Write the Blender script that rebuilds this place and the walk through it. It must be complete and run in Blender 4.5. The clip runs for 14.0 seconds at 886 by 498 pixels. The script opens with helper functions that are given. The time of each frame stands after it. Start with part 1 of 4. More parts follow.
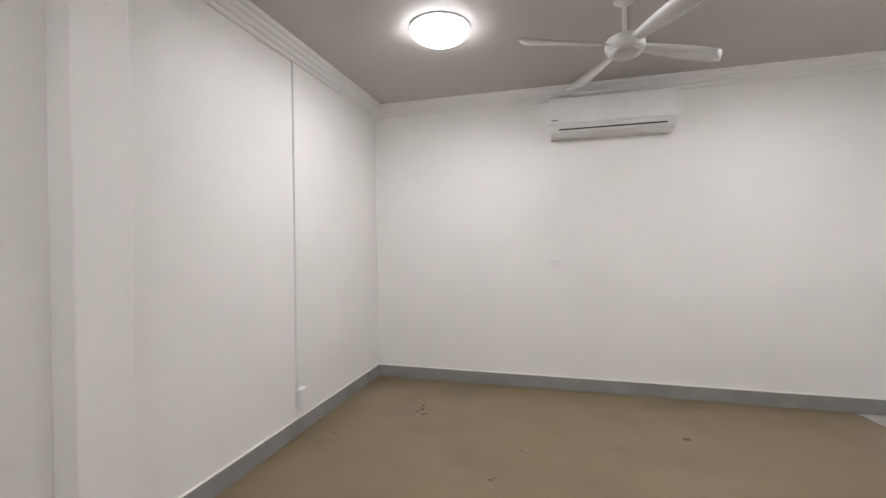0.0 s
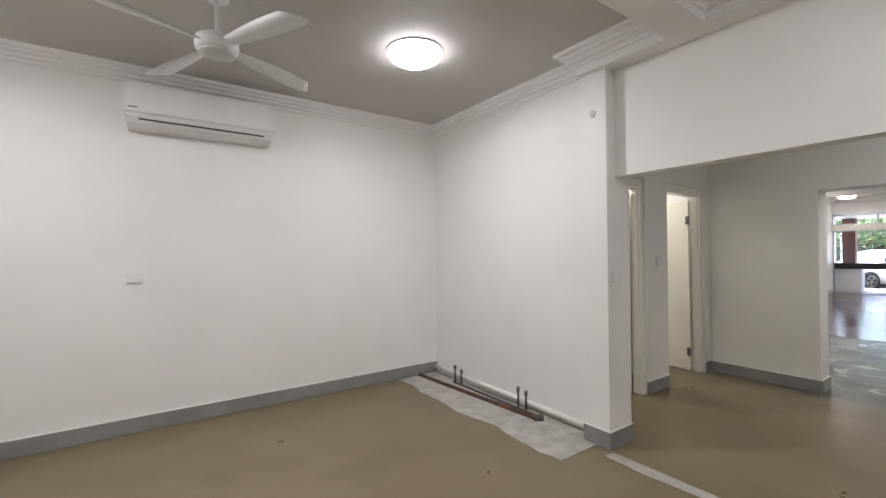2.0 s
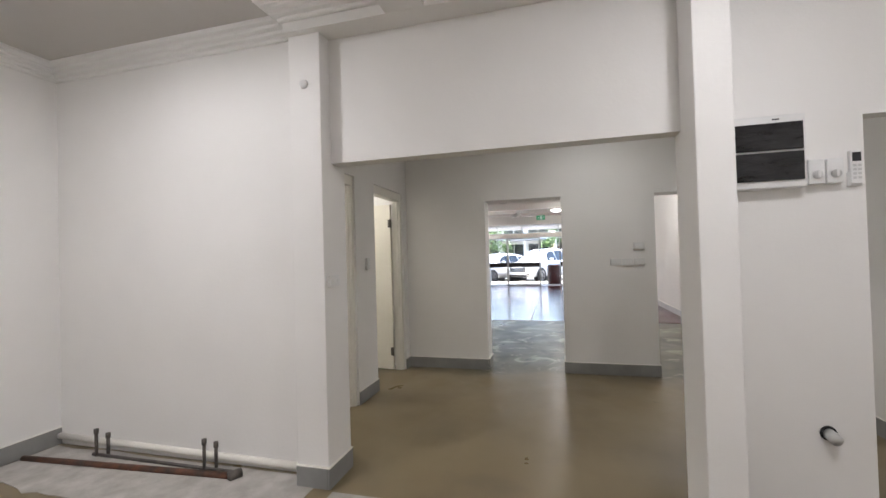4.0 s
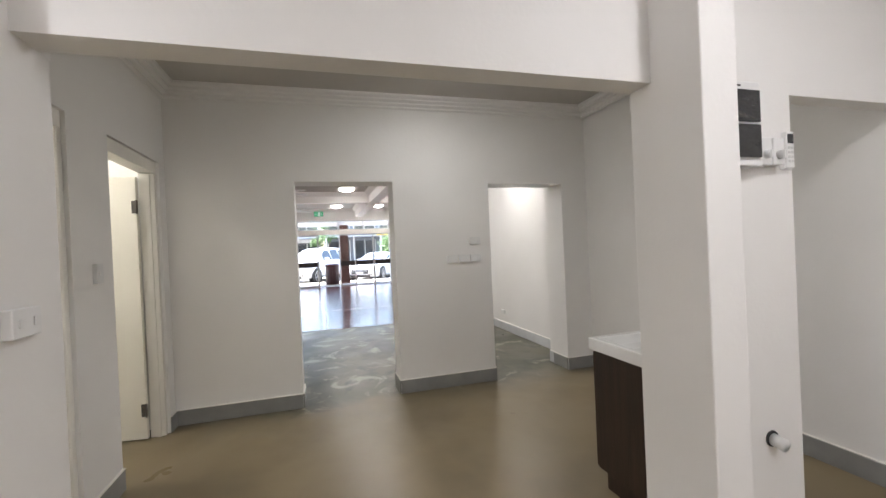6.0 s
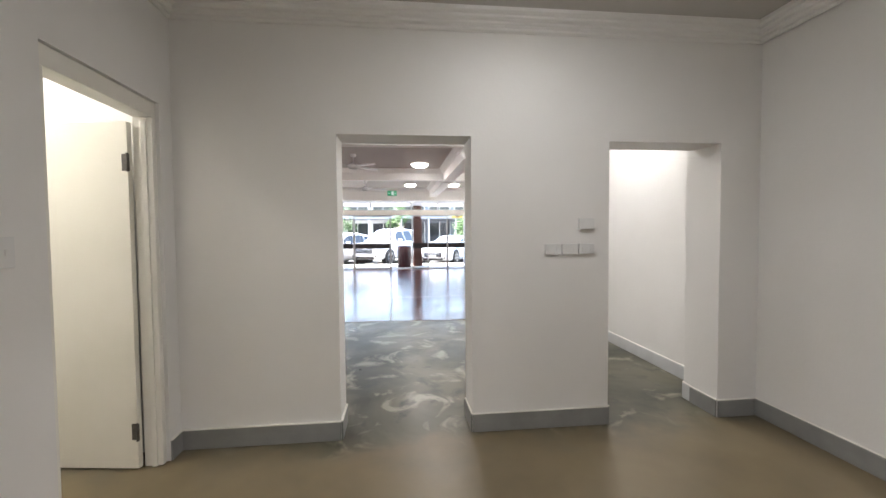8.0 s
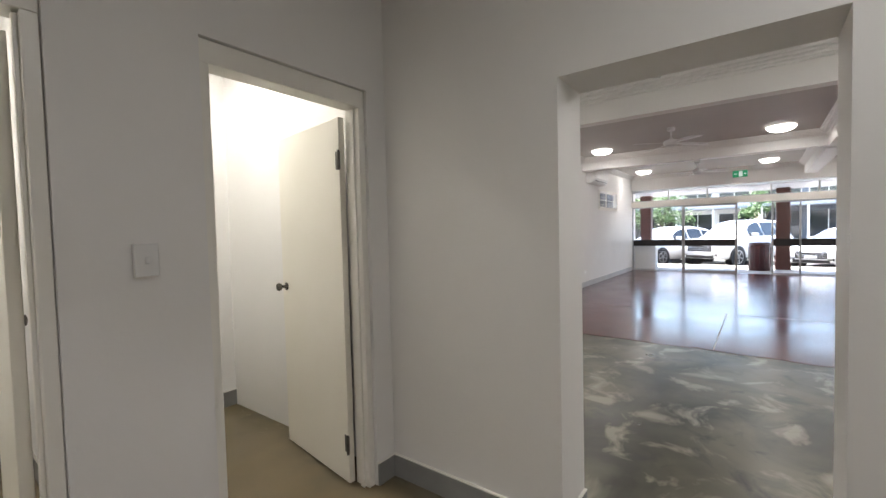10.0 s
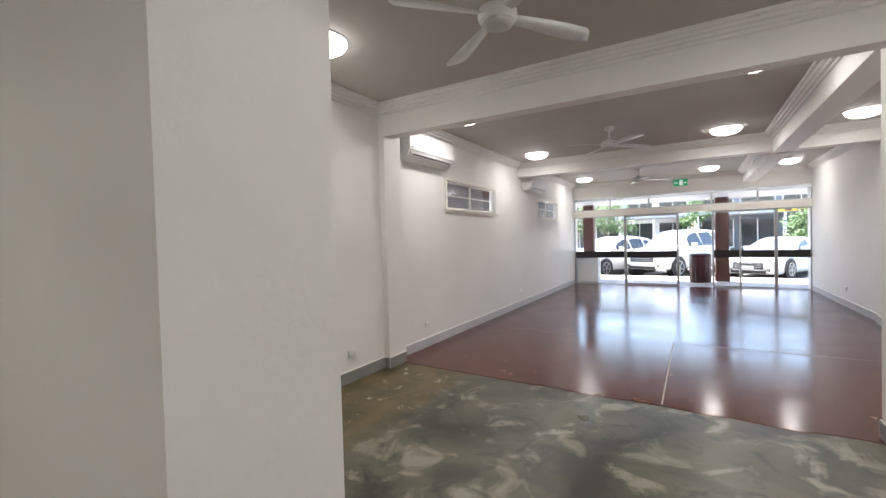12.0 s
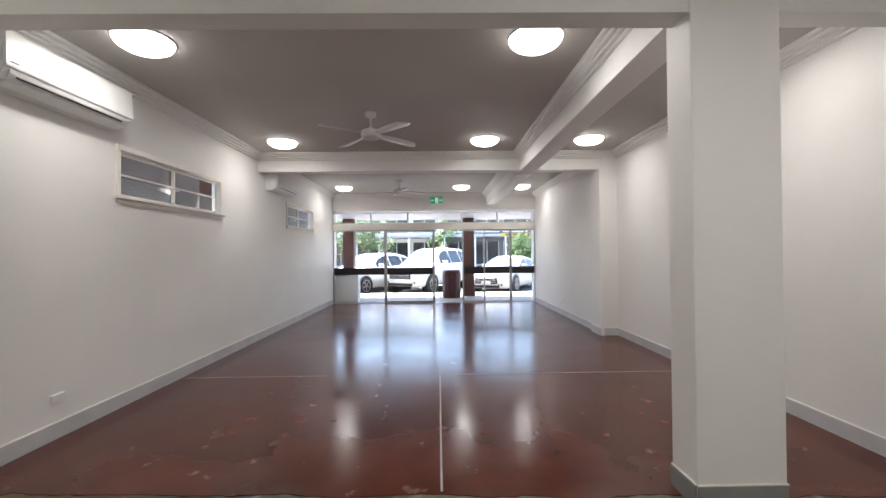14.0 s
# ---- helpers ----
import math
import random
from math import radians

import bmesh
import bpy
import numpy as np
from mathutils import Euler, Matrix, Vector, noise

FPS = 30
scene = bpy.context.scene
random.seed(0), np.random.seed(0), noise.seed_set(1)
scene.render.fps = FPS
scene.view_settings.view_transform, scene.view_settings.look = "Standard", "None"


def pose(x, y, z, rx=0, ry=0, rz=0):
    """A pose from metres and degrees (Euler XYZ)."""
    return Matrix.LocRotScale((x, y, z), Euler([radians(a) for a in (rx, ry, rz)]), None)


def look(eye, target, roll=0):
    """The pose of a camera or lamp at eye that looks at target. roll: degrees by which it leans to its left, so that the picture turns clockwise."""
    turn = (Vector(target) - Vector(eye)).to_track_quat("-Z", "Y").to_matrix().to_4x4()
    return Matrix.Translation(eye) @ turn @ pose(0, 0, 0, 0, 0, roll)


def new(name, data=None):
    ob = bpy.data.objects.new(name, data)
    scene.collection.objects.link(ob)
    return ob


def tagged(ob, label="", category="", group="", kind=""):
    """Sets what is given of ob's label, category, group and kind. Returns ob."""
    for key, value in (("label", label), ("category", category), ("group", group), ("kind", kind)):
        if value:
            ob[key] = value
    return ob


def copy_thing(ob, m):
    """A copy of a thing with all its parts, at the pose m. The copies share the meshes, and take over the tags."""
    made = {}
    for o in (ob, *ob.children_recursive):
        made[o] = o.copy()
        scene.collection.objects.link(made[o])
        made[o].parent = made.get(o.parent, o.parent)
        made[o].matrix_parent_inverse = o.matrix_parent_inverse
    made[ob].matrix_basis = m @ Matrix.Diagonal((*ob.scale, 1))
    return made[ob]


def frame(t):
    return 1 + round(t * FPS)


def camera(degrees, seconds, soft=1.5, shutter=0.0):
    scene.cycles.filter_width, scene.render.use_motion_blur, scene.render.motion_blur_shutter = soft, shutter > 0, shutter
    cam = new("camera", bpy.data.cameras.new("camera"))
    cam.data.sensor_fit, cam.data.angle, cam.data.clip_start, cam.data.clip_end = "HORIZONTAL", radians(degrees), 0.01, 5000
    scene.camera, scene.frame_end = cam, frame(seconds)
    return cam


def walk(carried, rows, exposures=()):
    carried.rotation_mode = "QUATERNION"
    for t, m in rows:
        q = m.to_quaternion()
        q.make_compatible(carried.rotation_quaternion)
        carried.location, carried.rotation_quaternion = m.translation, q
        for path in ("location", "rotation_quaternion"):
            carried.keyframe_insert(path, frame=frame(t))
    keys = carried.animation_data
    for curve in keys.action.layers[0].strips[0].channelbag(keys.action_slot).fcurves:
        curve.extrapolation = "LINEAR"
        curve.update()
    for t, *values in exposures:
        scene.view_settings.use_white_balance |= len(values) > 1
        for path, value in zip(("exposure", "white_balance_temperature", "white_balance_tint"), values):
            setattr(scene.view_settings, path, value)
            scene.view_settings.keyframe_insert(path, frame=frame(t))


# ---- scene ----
EXPOSURES = [(0.0, 2.85), (4.0, 2.77), (6.5, 3.10), (8.0, 3.12), (9.0, 2.76), (11.5, 2.70), (12.0, 2.75), (12.5, 2.58), (13.0, 2.56), (14.0, 2.52)]
cam = camera(93.1, 14.0)
PATH = [
    (0, (1.056, 0.478, 1.493), (0.528, 2.407, 1.472), -0.6),
    (0.5, (1.078, 0.533, 1.452), (0.953, 2.529, 1.467), -0.2),
    (1, (1.064, 0.531, 1.419), (1.401, 2.502, 1.457), -0.1),
    (1.5, (1.049, 0.572, 1.452), (1.84, 2.408, 1.484), -0.4),
    (2, (1.128, 0.532, 1.483), (2.28, 2.166, 1.502), -0.5),
    (2.5, (1.156, 0.556, 1.458), (2.612, 1.927, 1.493), -0.2),
    (3, (1.255, 0.638, 1.431), (2.934, 1.725, 1.474), -0.5),
    (3.5, (1.448, 0.779, 1.45), (3.277, 1.589, 1.48), -1.0),
    (4, (1.609, 0.988, 1.432), (3.54, 1.509, 1.464), -1.6),
    (6.5, (3.056, 1.679, 1.439), (4.914, 0.938, 1.41), -2.0),
    (7, (3.413, 1.681, 1.44), (5.233, 0.853, 1.401), -1.4),
    (7.5, (3.687, 1.614, 1.429), (5.579, 0.967, 1.39), -1.1),
    (8, (3.894, 1.441, 1.429), (5.881, 1.223, 1.351), -0.5),
    (8.5, (4.101, 1.276, 1.408), (6.072, 1.601, 1.307), -0.5),
    (9, (4.371, 1.15, 1.419), (6.189, 1.975, 1.301), -0.9),
    (11.5, (6.161, 1.137, 1.512), (7.681, 2.435, 1.446), -1.5),
    (12, (6.558, 1.296, 1.545), (8.274, 2.322, 1.499), -1.6),
    (12.5, (7.02, 1.461, 1.468), (8.895, 2.156, 1.454), -2.1),
    (13, (7.389, 1.523, 1.453), (9.355, 1.889, 1.438), -2.1),
    (13.5, (7.801, 1.556, 1.446), (9.800, 1.629, 1.444), -1.6),
    (14, (8.208, 1.569, 1.448), (10.208, 1.544, 1.466), -0.6),
]
walk(cam, [(t, look(eye, target, roll)) for t, eye, target, roll in PATH], EXPOSURES)

# ---- world and sun ----
world = bpy.data.worlds.new("sky")
scene.world = world
world.use_nodes = True
sky = world.node_tree.nodes.new("ShaderNodeTexSky")
sky.sky_type = 'NISHITA'
sky.sun_disc = False
sky.sun_elevation, sky.sun_rotation = radians(67), radians(45)
world.node_tree.nodes["Background"].inputs[1].default_value = 0.15
world.node_tree.links.new(sky.outputs[0], world.node_tree.nodes["Background"].inputs[0])
sun = new("sun", bpy.data.lights.new("sun", 'SUN'))
sun.data.energy, sun.data.angle, sun.data.color = 5.0, radians(0.5), (1.0, 0.95, 0.88)
sun.matrix_world = look((0, 0, 20), (-2.6, -2.6, 11.4))
LAMP = 3.1      # glow of the diffusers
DOWN_FILL = 2.5     # added fill lamp under each fitting, shining down, in watts

# ---- materials ----


def mat(name, col, rough=0.6, col2=None, scale=3.0, bump=0.0, bscale=60.0, metal=0.0, detail=6.0, lo=0.35, hi=0.7, coat=0.0, stretch=(1, 1, 1)):
    """Principled material with two-scale noise colour and fine bump."""
    m = bpy.data.materials.new(name)
    m.use_nodes = True
    nt = m.node_tree
    b = nt.nodes["Principled BSDF"]
    b.inputs["Base Color"].default_value = (*col, 1)
    b.inputs["Roughness"].default_value = rough
    b.inputs["Metallic"].default_value = metal
    b.inputs["Coat Weight"].default_value = coat
    tc = nt.nodes.new("ShaderNodeTexCoord")
    mp = nt.nodes.new("ShaderNodeMapping")
    mp.inputs["Scale"].default_value = stretch
    nt.links.new(tc.outputs["Object"], mp.inputs[0])
    if col2:
        n = nt.nodes.new("ShaderNodeTexNoise")
        n.inputs["Scale"].default_value, n.inputs["Detail"].default_value = scale, detail
        r = nt.nodes.new("ShaderNodeValToRGB")
        r.color_ramp.elements[0].position, r.color_ramp.elements[1].position = lo, hi
        r.color_ramp.elements[0].color, r.color_ramp.elements[1].color = (*col, 1), (*col2, 1)
        nt.links.new(mp.outputs[0], n.inputs[0])
        nt.links.new(n.outputs[0], r.inputs[0])
        nt.links.new(r.outputs[0], b.inputs["Base Color"])
    if bump:
        n2 = nt.nodes.new("ShaderNodeTexNoise")
        n2.inputs["Scale"].default_value, n2.inputs["Detail"].default_value = bscale, 4
        bp = nt.nodes.new("ShaderNodeBump")
        bp.inputs["Strength"].default_value, bp.inputs["Distance"].default_value = bump, 0.01
        nt.links.new(mp.outputs[0], n2.inputs[0])
        nt.links.new(n2.outputs[0], bp.inputs["Height"])
        nt.links.new(bp.outputs[0], b.inputs["Normal"])
    return m


def glass_mat(name, col=(1, 1, 1)):
    m = bpy.data.materials.new(name)
    m.use_nodes = True
    nt = m.node_tree
    out = nt.nodes["Material Output"]
    t, g, mx, lw = (nt.nodes.new("ShaderNode" + k) for k in ("BsdfTransparent", "BsdfGlossy", "MixShader", "Fresnel"))
    t.inputs[0].default_value = (*col, 1)
    g.inputs["Roughness"].default_value = 0.02
    lw.inputs[0].default_value = 1.45
    nt.links.new(lw.outputs[0], mx.inputs[0])
    nt.links.new(t.outputs[0], mx.inputs[1])
    nt.links.new(g.outputs[0], mx.inputs[2])
    nt.links.new(mx.outputs[0], out.inputs[0])
    return m


def glow_mat(name, col, strength, base=(0.9, 0.9, 0.9)):
    m = bpy.data.materials.new(name)
    m.use_nodes = True
    b = m.node_tree.nodes["Principled BSDF"]
    b.inputs["Base Color"].default_value = (*base, 1)
    b.inputs["Emission Color"].default_value = (*col, 1)
    b.inputs["Emission Strength"].default_value = strength
    return m


def floor_mat():
    """Old concrete slab: tan with dark scuffs in the back rooms, grey with pale glue scars in the shop, brown film along one side."""
    m = bpy.data.materials.new("concrete_floor")
    m.use_nodes = True
    nt = m.node_tree
    L, N = nt.links.new, nt.nodes.new
    b = nt.nodes["Principled BSDF"]
    tc = N("ShaderNodeTexCoord")
    sep = N("ShaderNodeSeparateXYZ")
    L(tc.outputs["Object"], sep.inputs[0])

    def noise_tex(scale, detail, lo, hi, dist=0.0, rough=0.5):
        n, r = N("ShaderNodeTexNoise"), N("ShaderNodeMapRange")
        n.inputs["Scale"].default_value, n.inputs["Detail"].default_value, n.inputs["Distortion"].default_value = scale, detail, dist
        n.inputs["Roughness"].default_value = rough
        r.inputs[1].default_value, r.inputs[2].default_value = lo, hi
        L(tc.outputs["Object"], n.inputs[0])
        L(n.outputs[0], r.inputs[0])
        return r.outputs[0]

    def mix(f, a, c):
        x = N("ShaderNodeMix")
        x.data_type = 'RGBA'
        for sock, v in ((x.inputs[0], f), (x.inputs[6], a), (x.inputs[7], c)):
            if isinstance(v, tuple):
                sock.default_value = (*v, 1)
            else:
                L(v, sock)
        return x.outputs[2]

    def math_node(op, a, c, clamp=False):
        x = N("ShaderNodeMath")
        x.operation, x.use_clamp = op, clamp
        for sock, v in zip(x.inputs, (a, c)):
            if isinstance(v, (int, float)):
                sock.default_value = v
            else:
                L(v, sock)
        return x.outputs[0]

    tan = mix(noise_tex(0.9, 5, 0.35, 0.68), (0.190, 0.146, 0.080), (0.222, 0.174, 0.102))
    tan = mix(noise_tex(5, 1, 0.45, 1.0), tan, (0.190, 0.146, 0.083))
    tan = mix(noise_tex(1.7, 3, 0.48, 0.85), tan, (0.140, 0.107, 0.060))
    tan = mix(noise_tex(4.5, 1, 0.76, 0.84), tan, (0.14, 0.102, 0.06))
    grey = mix(noise_tex(1.3, 4, 0.36, 0.66, 0.9), (0.034, 0.033, 0.021), (0.135, 0.126, 0.086))
    grey = mix(noise_tex(2.4, 4, 0.54, 0.64, 0.9, 0.55), grey, (0.28, 0.266, 0.20))
    grey = mix(noise_tex(4, 4, 0.54, 0.70, 0.6, 0.55), grey, (0.032, 0.032, 0.027))
    brown = mix(noise_tex(3.1, 8, 0.35, 0.6, 0.5), (0.070, 0.054, 0.018), (0.145, 0.112, 0.045))
    brown = mix(noise_tex(5.3, 9, 0.60, 0.68, 0.3, 0.65), brown, (0.5, 0.46, 0.38))
    wob = noise_tex(2.3, 5, 0.0, 1.0)
    side = math_node('ADD', math_node('MULTIPLY', math_node('SUBTRACT', sep.outputs[1], 3.45), 6.0), math_node('MULTIPLY', math_node('SUBTRACT', wob, 0.5), 5.0), True)
    shop = mix(side, grey, brown)
    into = math_node('ADD', math_node('MULTIPLY', math_node('SUBTRACT', sep.outputs[0], 6.62), 3.0), math_node('MULTIPLY', math_node('SUBTRACT', wob, 0.5), 2.5), True)
    worn = math_node('ADD', math_node('MULTIPLY', math_node('SUBTRACT', sep.outputs[0], 6.35), 1.3), math_node('MULTIPLY', math_node('SUBTRACT', wob, 0.5), 1.6), True)
    tan = mix(worn, tan, mix(noise_tex(1.1, 4, 0.3, 0.7), (0.105, 0.090, 0.064), (0.165, 0.147, 0.112)))
    L(mix(into, tan, shop), b.inputs["Base Color"])
    rr = N("ShaderNodeMapRange")
    rr.inputs[3].default_value, rr.inputs[4].default_value = 0.20, 0.48
    L(noise_tex(2.1, 4, 0.05, 0.95), rr.inputs[0])
    L(rr.outputs[0], b.inputs["Roughness"])
    bp = N("ShaderNodeBump")
    bp.inputs["Strength"].default_value, bp.inputs["Distance"].default_value = 0.04, 0.01
    L(noise_tex(7, 3, 0.0, 1.0), bp.inputs["Height"])
    L(bp.outputs[0], b.inputs["Normal"])
    return m


def red_floor_mat():
    m = mat("red_paint_floor", (0.068, 0.014, 0.008), 0.24, (0.125, 0.034, 0.021), 1.3, 0.05, 3.0)
    nt = m.node_tree
    L, N = nt.links.new, nt.nodes.new
    b = nt.nodes["Principled BSDF"]
    old = b.inputs["Base Color"].links[0].from_socket
    n, r, x, tc = N("ShaderNodeTexNoise"), N("ShaderNodeMapRange"), N("ShaderNodeMix"), N("ShaderNodeTexCoord")
    n.inputs["Scale"].default_value, n.inputs["Detail"].default_value, n.inputs["Roughness"].default_value = 5.5, 8, 0.62
    r.inputs[1].default_value, r.inputs[2].default_value = 0.63, 0.72
    x.data_type = 'RGBA'
    x.inputs[7].default_value = (0.24, 0.15, 0.11, 1)
    L(tc.outputs["Object"], n.inputs[0])
    L(n.outputs[0], r.inputs[0])
    L(r.outputs[0], x.inputs[0])
    L(old, x.inputs[6])
    L(x.outputs[2], b.inputs["Base Color"])
    b.inputs["Specular IOR Level"].default_value = 0.32
    r2, n2 = N("ShaderNodeMapRange"), N("ShaderNodeTexNoise")
    n2.inputs["Scale"].default_value, n2.inputs["Detail"].default_value = 1.7, 6
    r2.inputs[1].default_value, r2.inputs[2].default_value, r2.inputs[3].default_value, r2.inputs[4].default_value = 0.05, 0.95, 0.07, 0.29
    L(tc.outputs["Object"], n2.inputs[0])
    L(n2.outputs[0], r2.inputs[0])
    L(r2.outputs[0], b.inputs["Roughness"])
    return m


M = {
    "wall": mat("wall_paint", (0.79, 0.778, 0.758), 0.55, (0.83, 0.818, 0.798), 1.2, 0.10, 45),
    # ceiling white darkened to taupe, so dimness is in the colour
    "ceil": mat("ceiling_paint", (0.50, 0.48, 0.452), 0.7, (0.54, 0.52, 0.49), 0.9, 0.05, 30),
    "trim": mat("gloss_white_paint", (0.82, 0.80, 0.74), 0.35, (0.86, 0.84, 0.78), 4, 0.05, 20),
    "skirt": mat("grey_skirting_paint", (0.235, 0.235, 0.23), 0.5, (0.29, 0.29, 0.28), 5, 0.08, 40),
    "skirt2": mat("pale_grey_skirting_paint", (0.50, 0.51, 0.52), 0.5, (0.57, 0.58, 0.59), 4, 0.06, 40),
    "floor": floor_mat(),
    "red": red_floor_mat(),
    "patch": mat("pale_mortar", (0.36, 0.34, 0.31), 0.8, (0.50, 0.48, 0.45), 7, 0.5, 35),
    "plastic": mat("white_plastic", (0.74, 0.74, 0.73), 0.35, (0.78, 0.78, 0.77), 8),
    "plastic_grey": mat("grey_plastic", (0.55, 0.55, 0.54), 0.35, (0.6, 0.6, 0.59), 8),
    "dark": mat("dark_plastic", (0.012, 0.012, 0.013), 0.10, (0.03, 0.03, 0.032), 12, 1.0, 16, stretch=(1, 0.5, 1.6)),
    "slot": mat("black_slot", (0.01, 0.01, 0.01), 0.7, (0.015, 0.015, 0.015), 6),
    "chrome": mat("chrome", (0.62, 0.62, 0.61), 0.15, (0.68, 0.68, 0.67), 20, metal=1.0),
    "alu": mat("aluminium", (0.45, 0.46, 0.47), 0.32, (0.52, 0.53, 0.54), 12, metal=0.9),
    "copper": mat("copper_pipe", (0.15, 0.062, 0.035), 0.6, (0.055, 0.042, 0.034), 11, 0.6, 40, metal=0.3),
    "bronze": mat("dull_bronze_knob", (0.13, 0.12, 0.105), 0.22, (0.19, 0.175, 0.155), 20, metal=0.9),
    "oldmetal": mat("weathered_metal", (0.09, 0.085, 0.08), 0.5, (0.16, 0.14, 0.12), 25, 0.2, 50, metal=0.6),
    "wood": mat("dark_walnut_laminate", (0.016, 0.009, 0.006), 0.45, (0.048, 0.028, 0.018), 4, 0.1, 30, stretch=(5, 5, 0.35), lo=0.3),
    "ceramic": mat("white_ceramic", (0.85, 0.85, 0.84), 0.08, (0.87, 0.87, 0.86), 3, coat=0.3),
    "stone": mat("white_moulded_top", (0.86, 0.86, 0.85), 0.2, (0.88, 0.88, 0.87), 3),
    "door": mat("cream_door_paint", (0.80, 0.77, 0.68), 0.4, (0.83, 0.80, 0.72), 2, 0.05, 30),
    "glass": glass_mat("clear_glass"),
    "tint": mat("dark_tinted_glass", (0.02, 0.022, 0.025), 0.06, (0.03, 0.032, 0.035), 2),
    # pale mirror metal in place of glass, for sky glare on windscreens
    "screen": mat("windscreen_mirror", (0.55, 0.57, 0.60), 0.08, (0.60, 0.62, 0.65), 2, metal=0.85),
    "black": mat("black_decal", (0.010, 0.008, 0.009), 0.5, (0.016, 0.013, 0.014), 6),
    "lamp": glow_mat("opal_diffuser", (1.0, 0.975, 1.02), LAMP),
    "shoplamp": glow_mat("opal_diffuser_shop", (1.0, 0.962, 0.925), LAMP * 0.48),
    "halllamp": glow_mat("opal_diffuser_dim", (1.0, 0.99, 0.985), LAMP * 0.60),
    "wclamp": glow_mat("opal_diffuser_warm", (1.0, 0.965, 0.89), LAMP * 1.0),
    "exit": glow_mat("exit_green", (0.005, 0.5, 0.20), 0.055, (0.01, 0.16, 0.07)),
    "exitw": glow_mat("exit_white", (0.9, 1.0, 0.95), 0.08, (0.5, 0.5, 0.5)),
    "maroon": mat("maroon_paint", (0.075, 0.018, 0.012), 0.45, (0.10, 0.028, 0.018), 5, 0.1, 30),
    "binred": mat("deep_red_enamel", (0.040, 0.005, 0.006), 0.35, (0.055, 0.008, 0.009), 5),
    "maroonwall": mat("maroon_cladding", (0.055, 0.015, 0.011), 0.6, (0.085, 0.026, 0.019), 3, 0.2, 20),
    "paleclad": mat("pale_cladding", (0.11, 0.11, 0.12), 0.6, (0.15, 0.15, 0.16), 3, 0.2, 20),
    "blind": mat("white_blind_slat", (0.27, 0.27, 0.28), 0.5, (0.33, 0.33, 0.34), 6),
    "car": mat("white_car_paint", (0.66, 0.66, 0.67), 0.2, (0.69, 0.69, 0.70), 2, coat=0.6),
    "tyre": mat("tyre_rubber", (0.015, 0.015, 0.015), 0.8, (0.03, 0.03, 0.03), 20, 0.2, 80),
    "rim": mat("alloy_rim", (0.4, 0.4, 0.41), 0.3, (0.5, 0.5, 0.5), 10, metal=0.9),
    "lens": mat("headlight_lens", (0.22, 0.23, 0.25), 0.1, (0.34, 0.34, 0.35), 15),
    "asphalt": mat("asphalt", (0.10, 0.10, 0.10), 0.9, (0.14, 0.138, 0.132), 6, 0.5, 120),
    "pave": mat("concrete_paving", (0.34, 0.33, 0.315), 0.7, (0.42, 0.405, 0.385), 2.5, 0.3, 60),
    "leaf": mat("leaves", (0.035, 0.085, 0.018), 0.6, (0.09, 0.17, 0.04), 2.5),
    "bark": mat("bark", (0.10, 0.075, 0.05), 0.9, (0.16, 0.12, 0.09), 12, 0.6, 30),
    "render": mat("pale_render", (0.72, 0.71, 0.69), 0.8, (0.78, 0.77, 0.75), 1.5, 0.1, 30),
    "greyrender": mat("grey_render", (0.12, 0.13, 0.15), 0.8, (0.16, 0.17, 0.19), 1.5, 0.1, 30),
    "roof": mat("roof_sheet", (0.35, 0.36, 0.38), 0.5, (0.42, 0.43, 0.45), 3),
    "awning": mat("awning_lining", (0.40, 0.41, 0.44), 0.6, (0.46, 0.47, 0.50), 2),
    "yellow": mat("yellow_sign", (0.6, 0.42, 0.04), 0.5, (0.66, 0.48, 0.06), 4),
    "blue": mat("blue_label", (0.05, 0.22, 0.42), 0.5, (0.08, 0.28, 0.5), 8),
}

# ---- mesh helpers ----


def link(name, bm, material, parent=None, label="", smooth=False):
    me = bpy.data.meshes.new(name)
    bm.normal_update()
    bm.to_mesh(me)
    bm.free()
    me.materials.append(M[material])
    if smooth:
        for p in me.polygons:
            p.use_smooth = True
    ob = new(name, me)
    ob.parent = parent
    if label:
        ob["label"] = label
    return ob


part = link


def box(x0, y0, z0, x1, y1, z1, bev=0.0, bm=None, segs=2):
    """An axis-aligned box added to a bmesh, with rounded edges where asked."""
    bm = bm or bmesh.new()
    r = bmesh.ops.create_cube(bm, size=1.0, matrix=Matrix.Translation(((x0 + x1) / 2, (y0 + y1) / 2, (z0 + z1) / 2)) @ Matrix.Diagonal((abs(x1 - x0), abs(y1 - y0), abs(z1 - z0), 1)))
    if bev:
        es = {e for v in r["verts"] for e in v.link_edges}
        bmesh.ops.bevel(bm, geom=list(es), offset=bev, segments=segs, profile=0.5, affect='EDGES')
    return bm


def sheet(p, u, v):
    """A single thin pane of glass from corner p along u and v."""
    bm = bmesh.new()
    p, u, v = Vector(p), Vector(u), Vector(v)
    bm.faces.new([bm.verts.new(q) for q in (p, p + u, p + u + v, p + v)])
    return bm


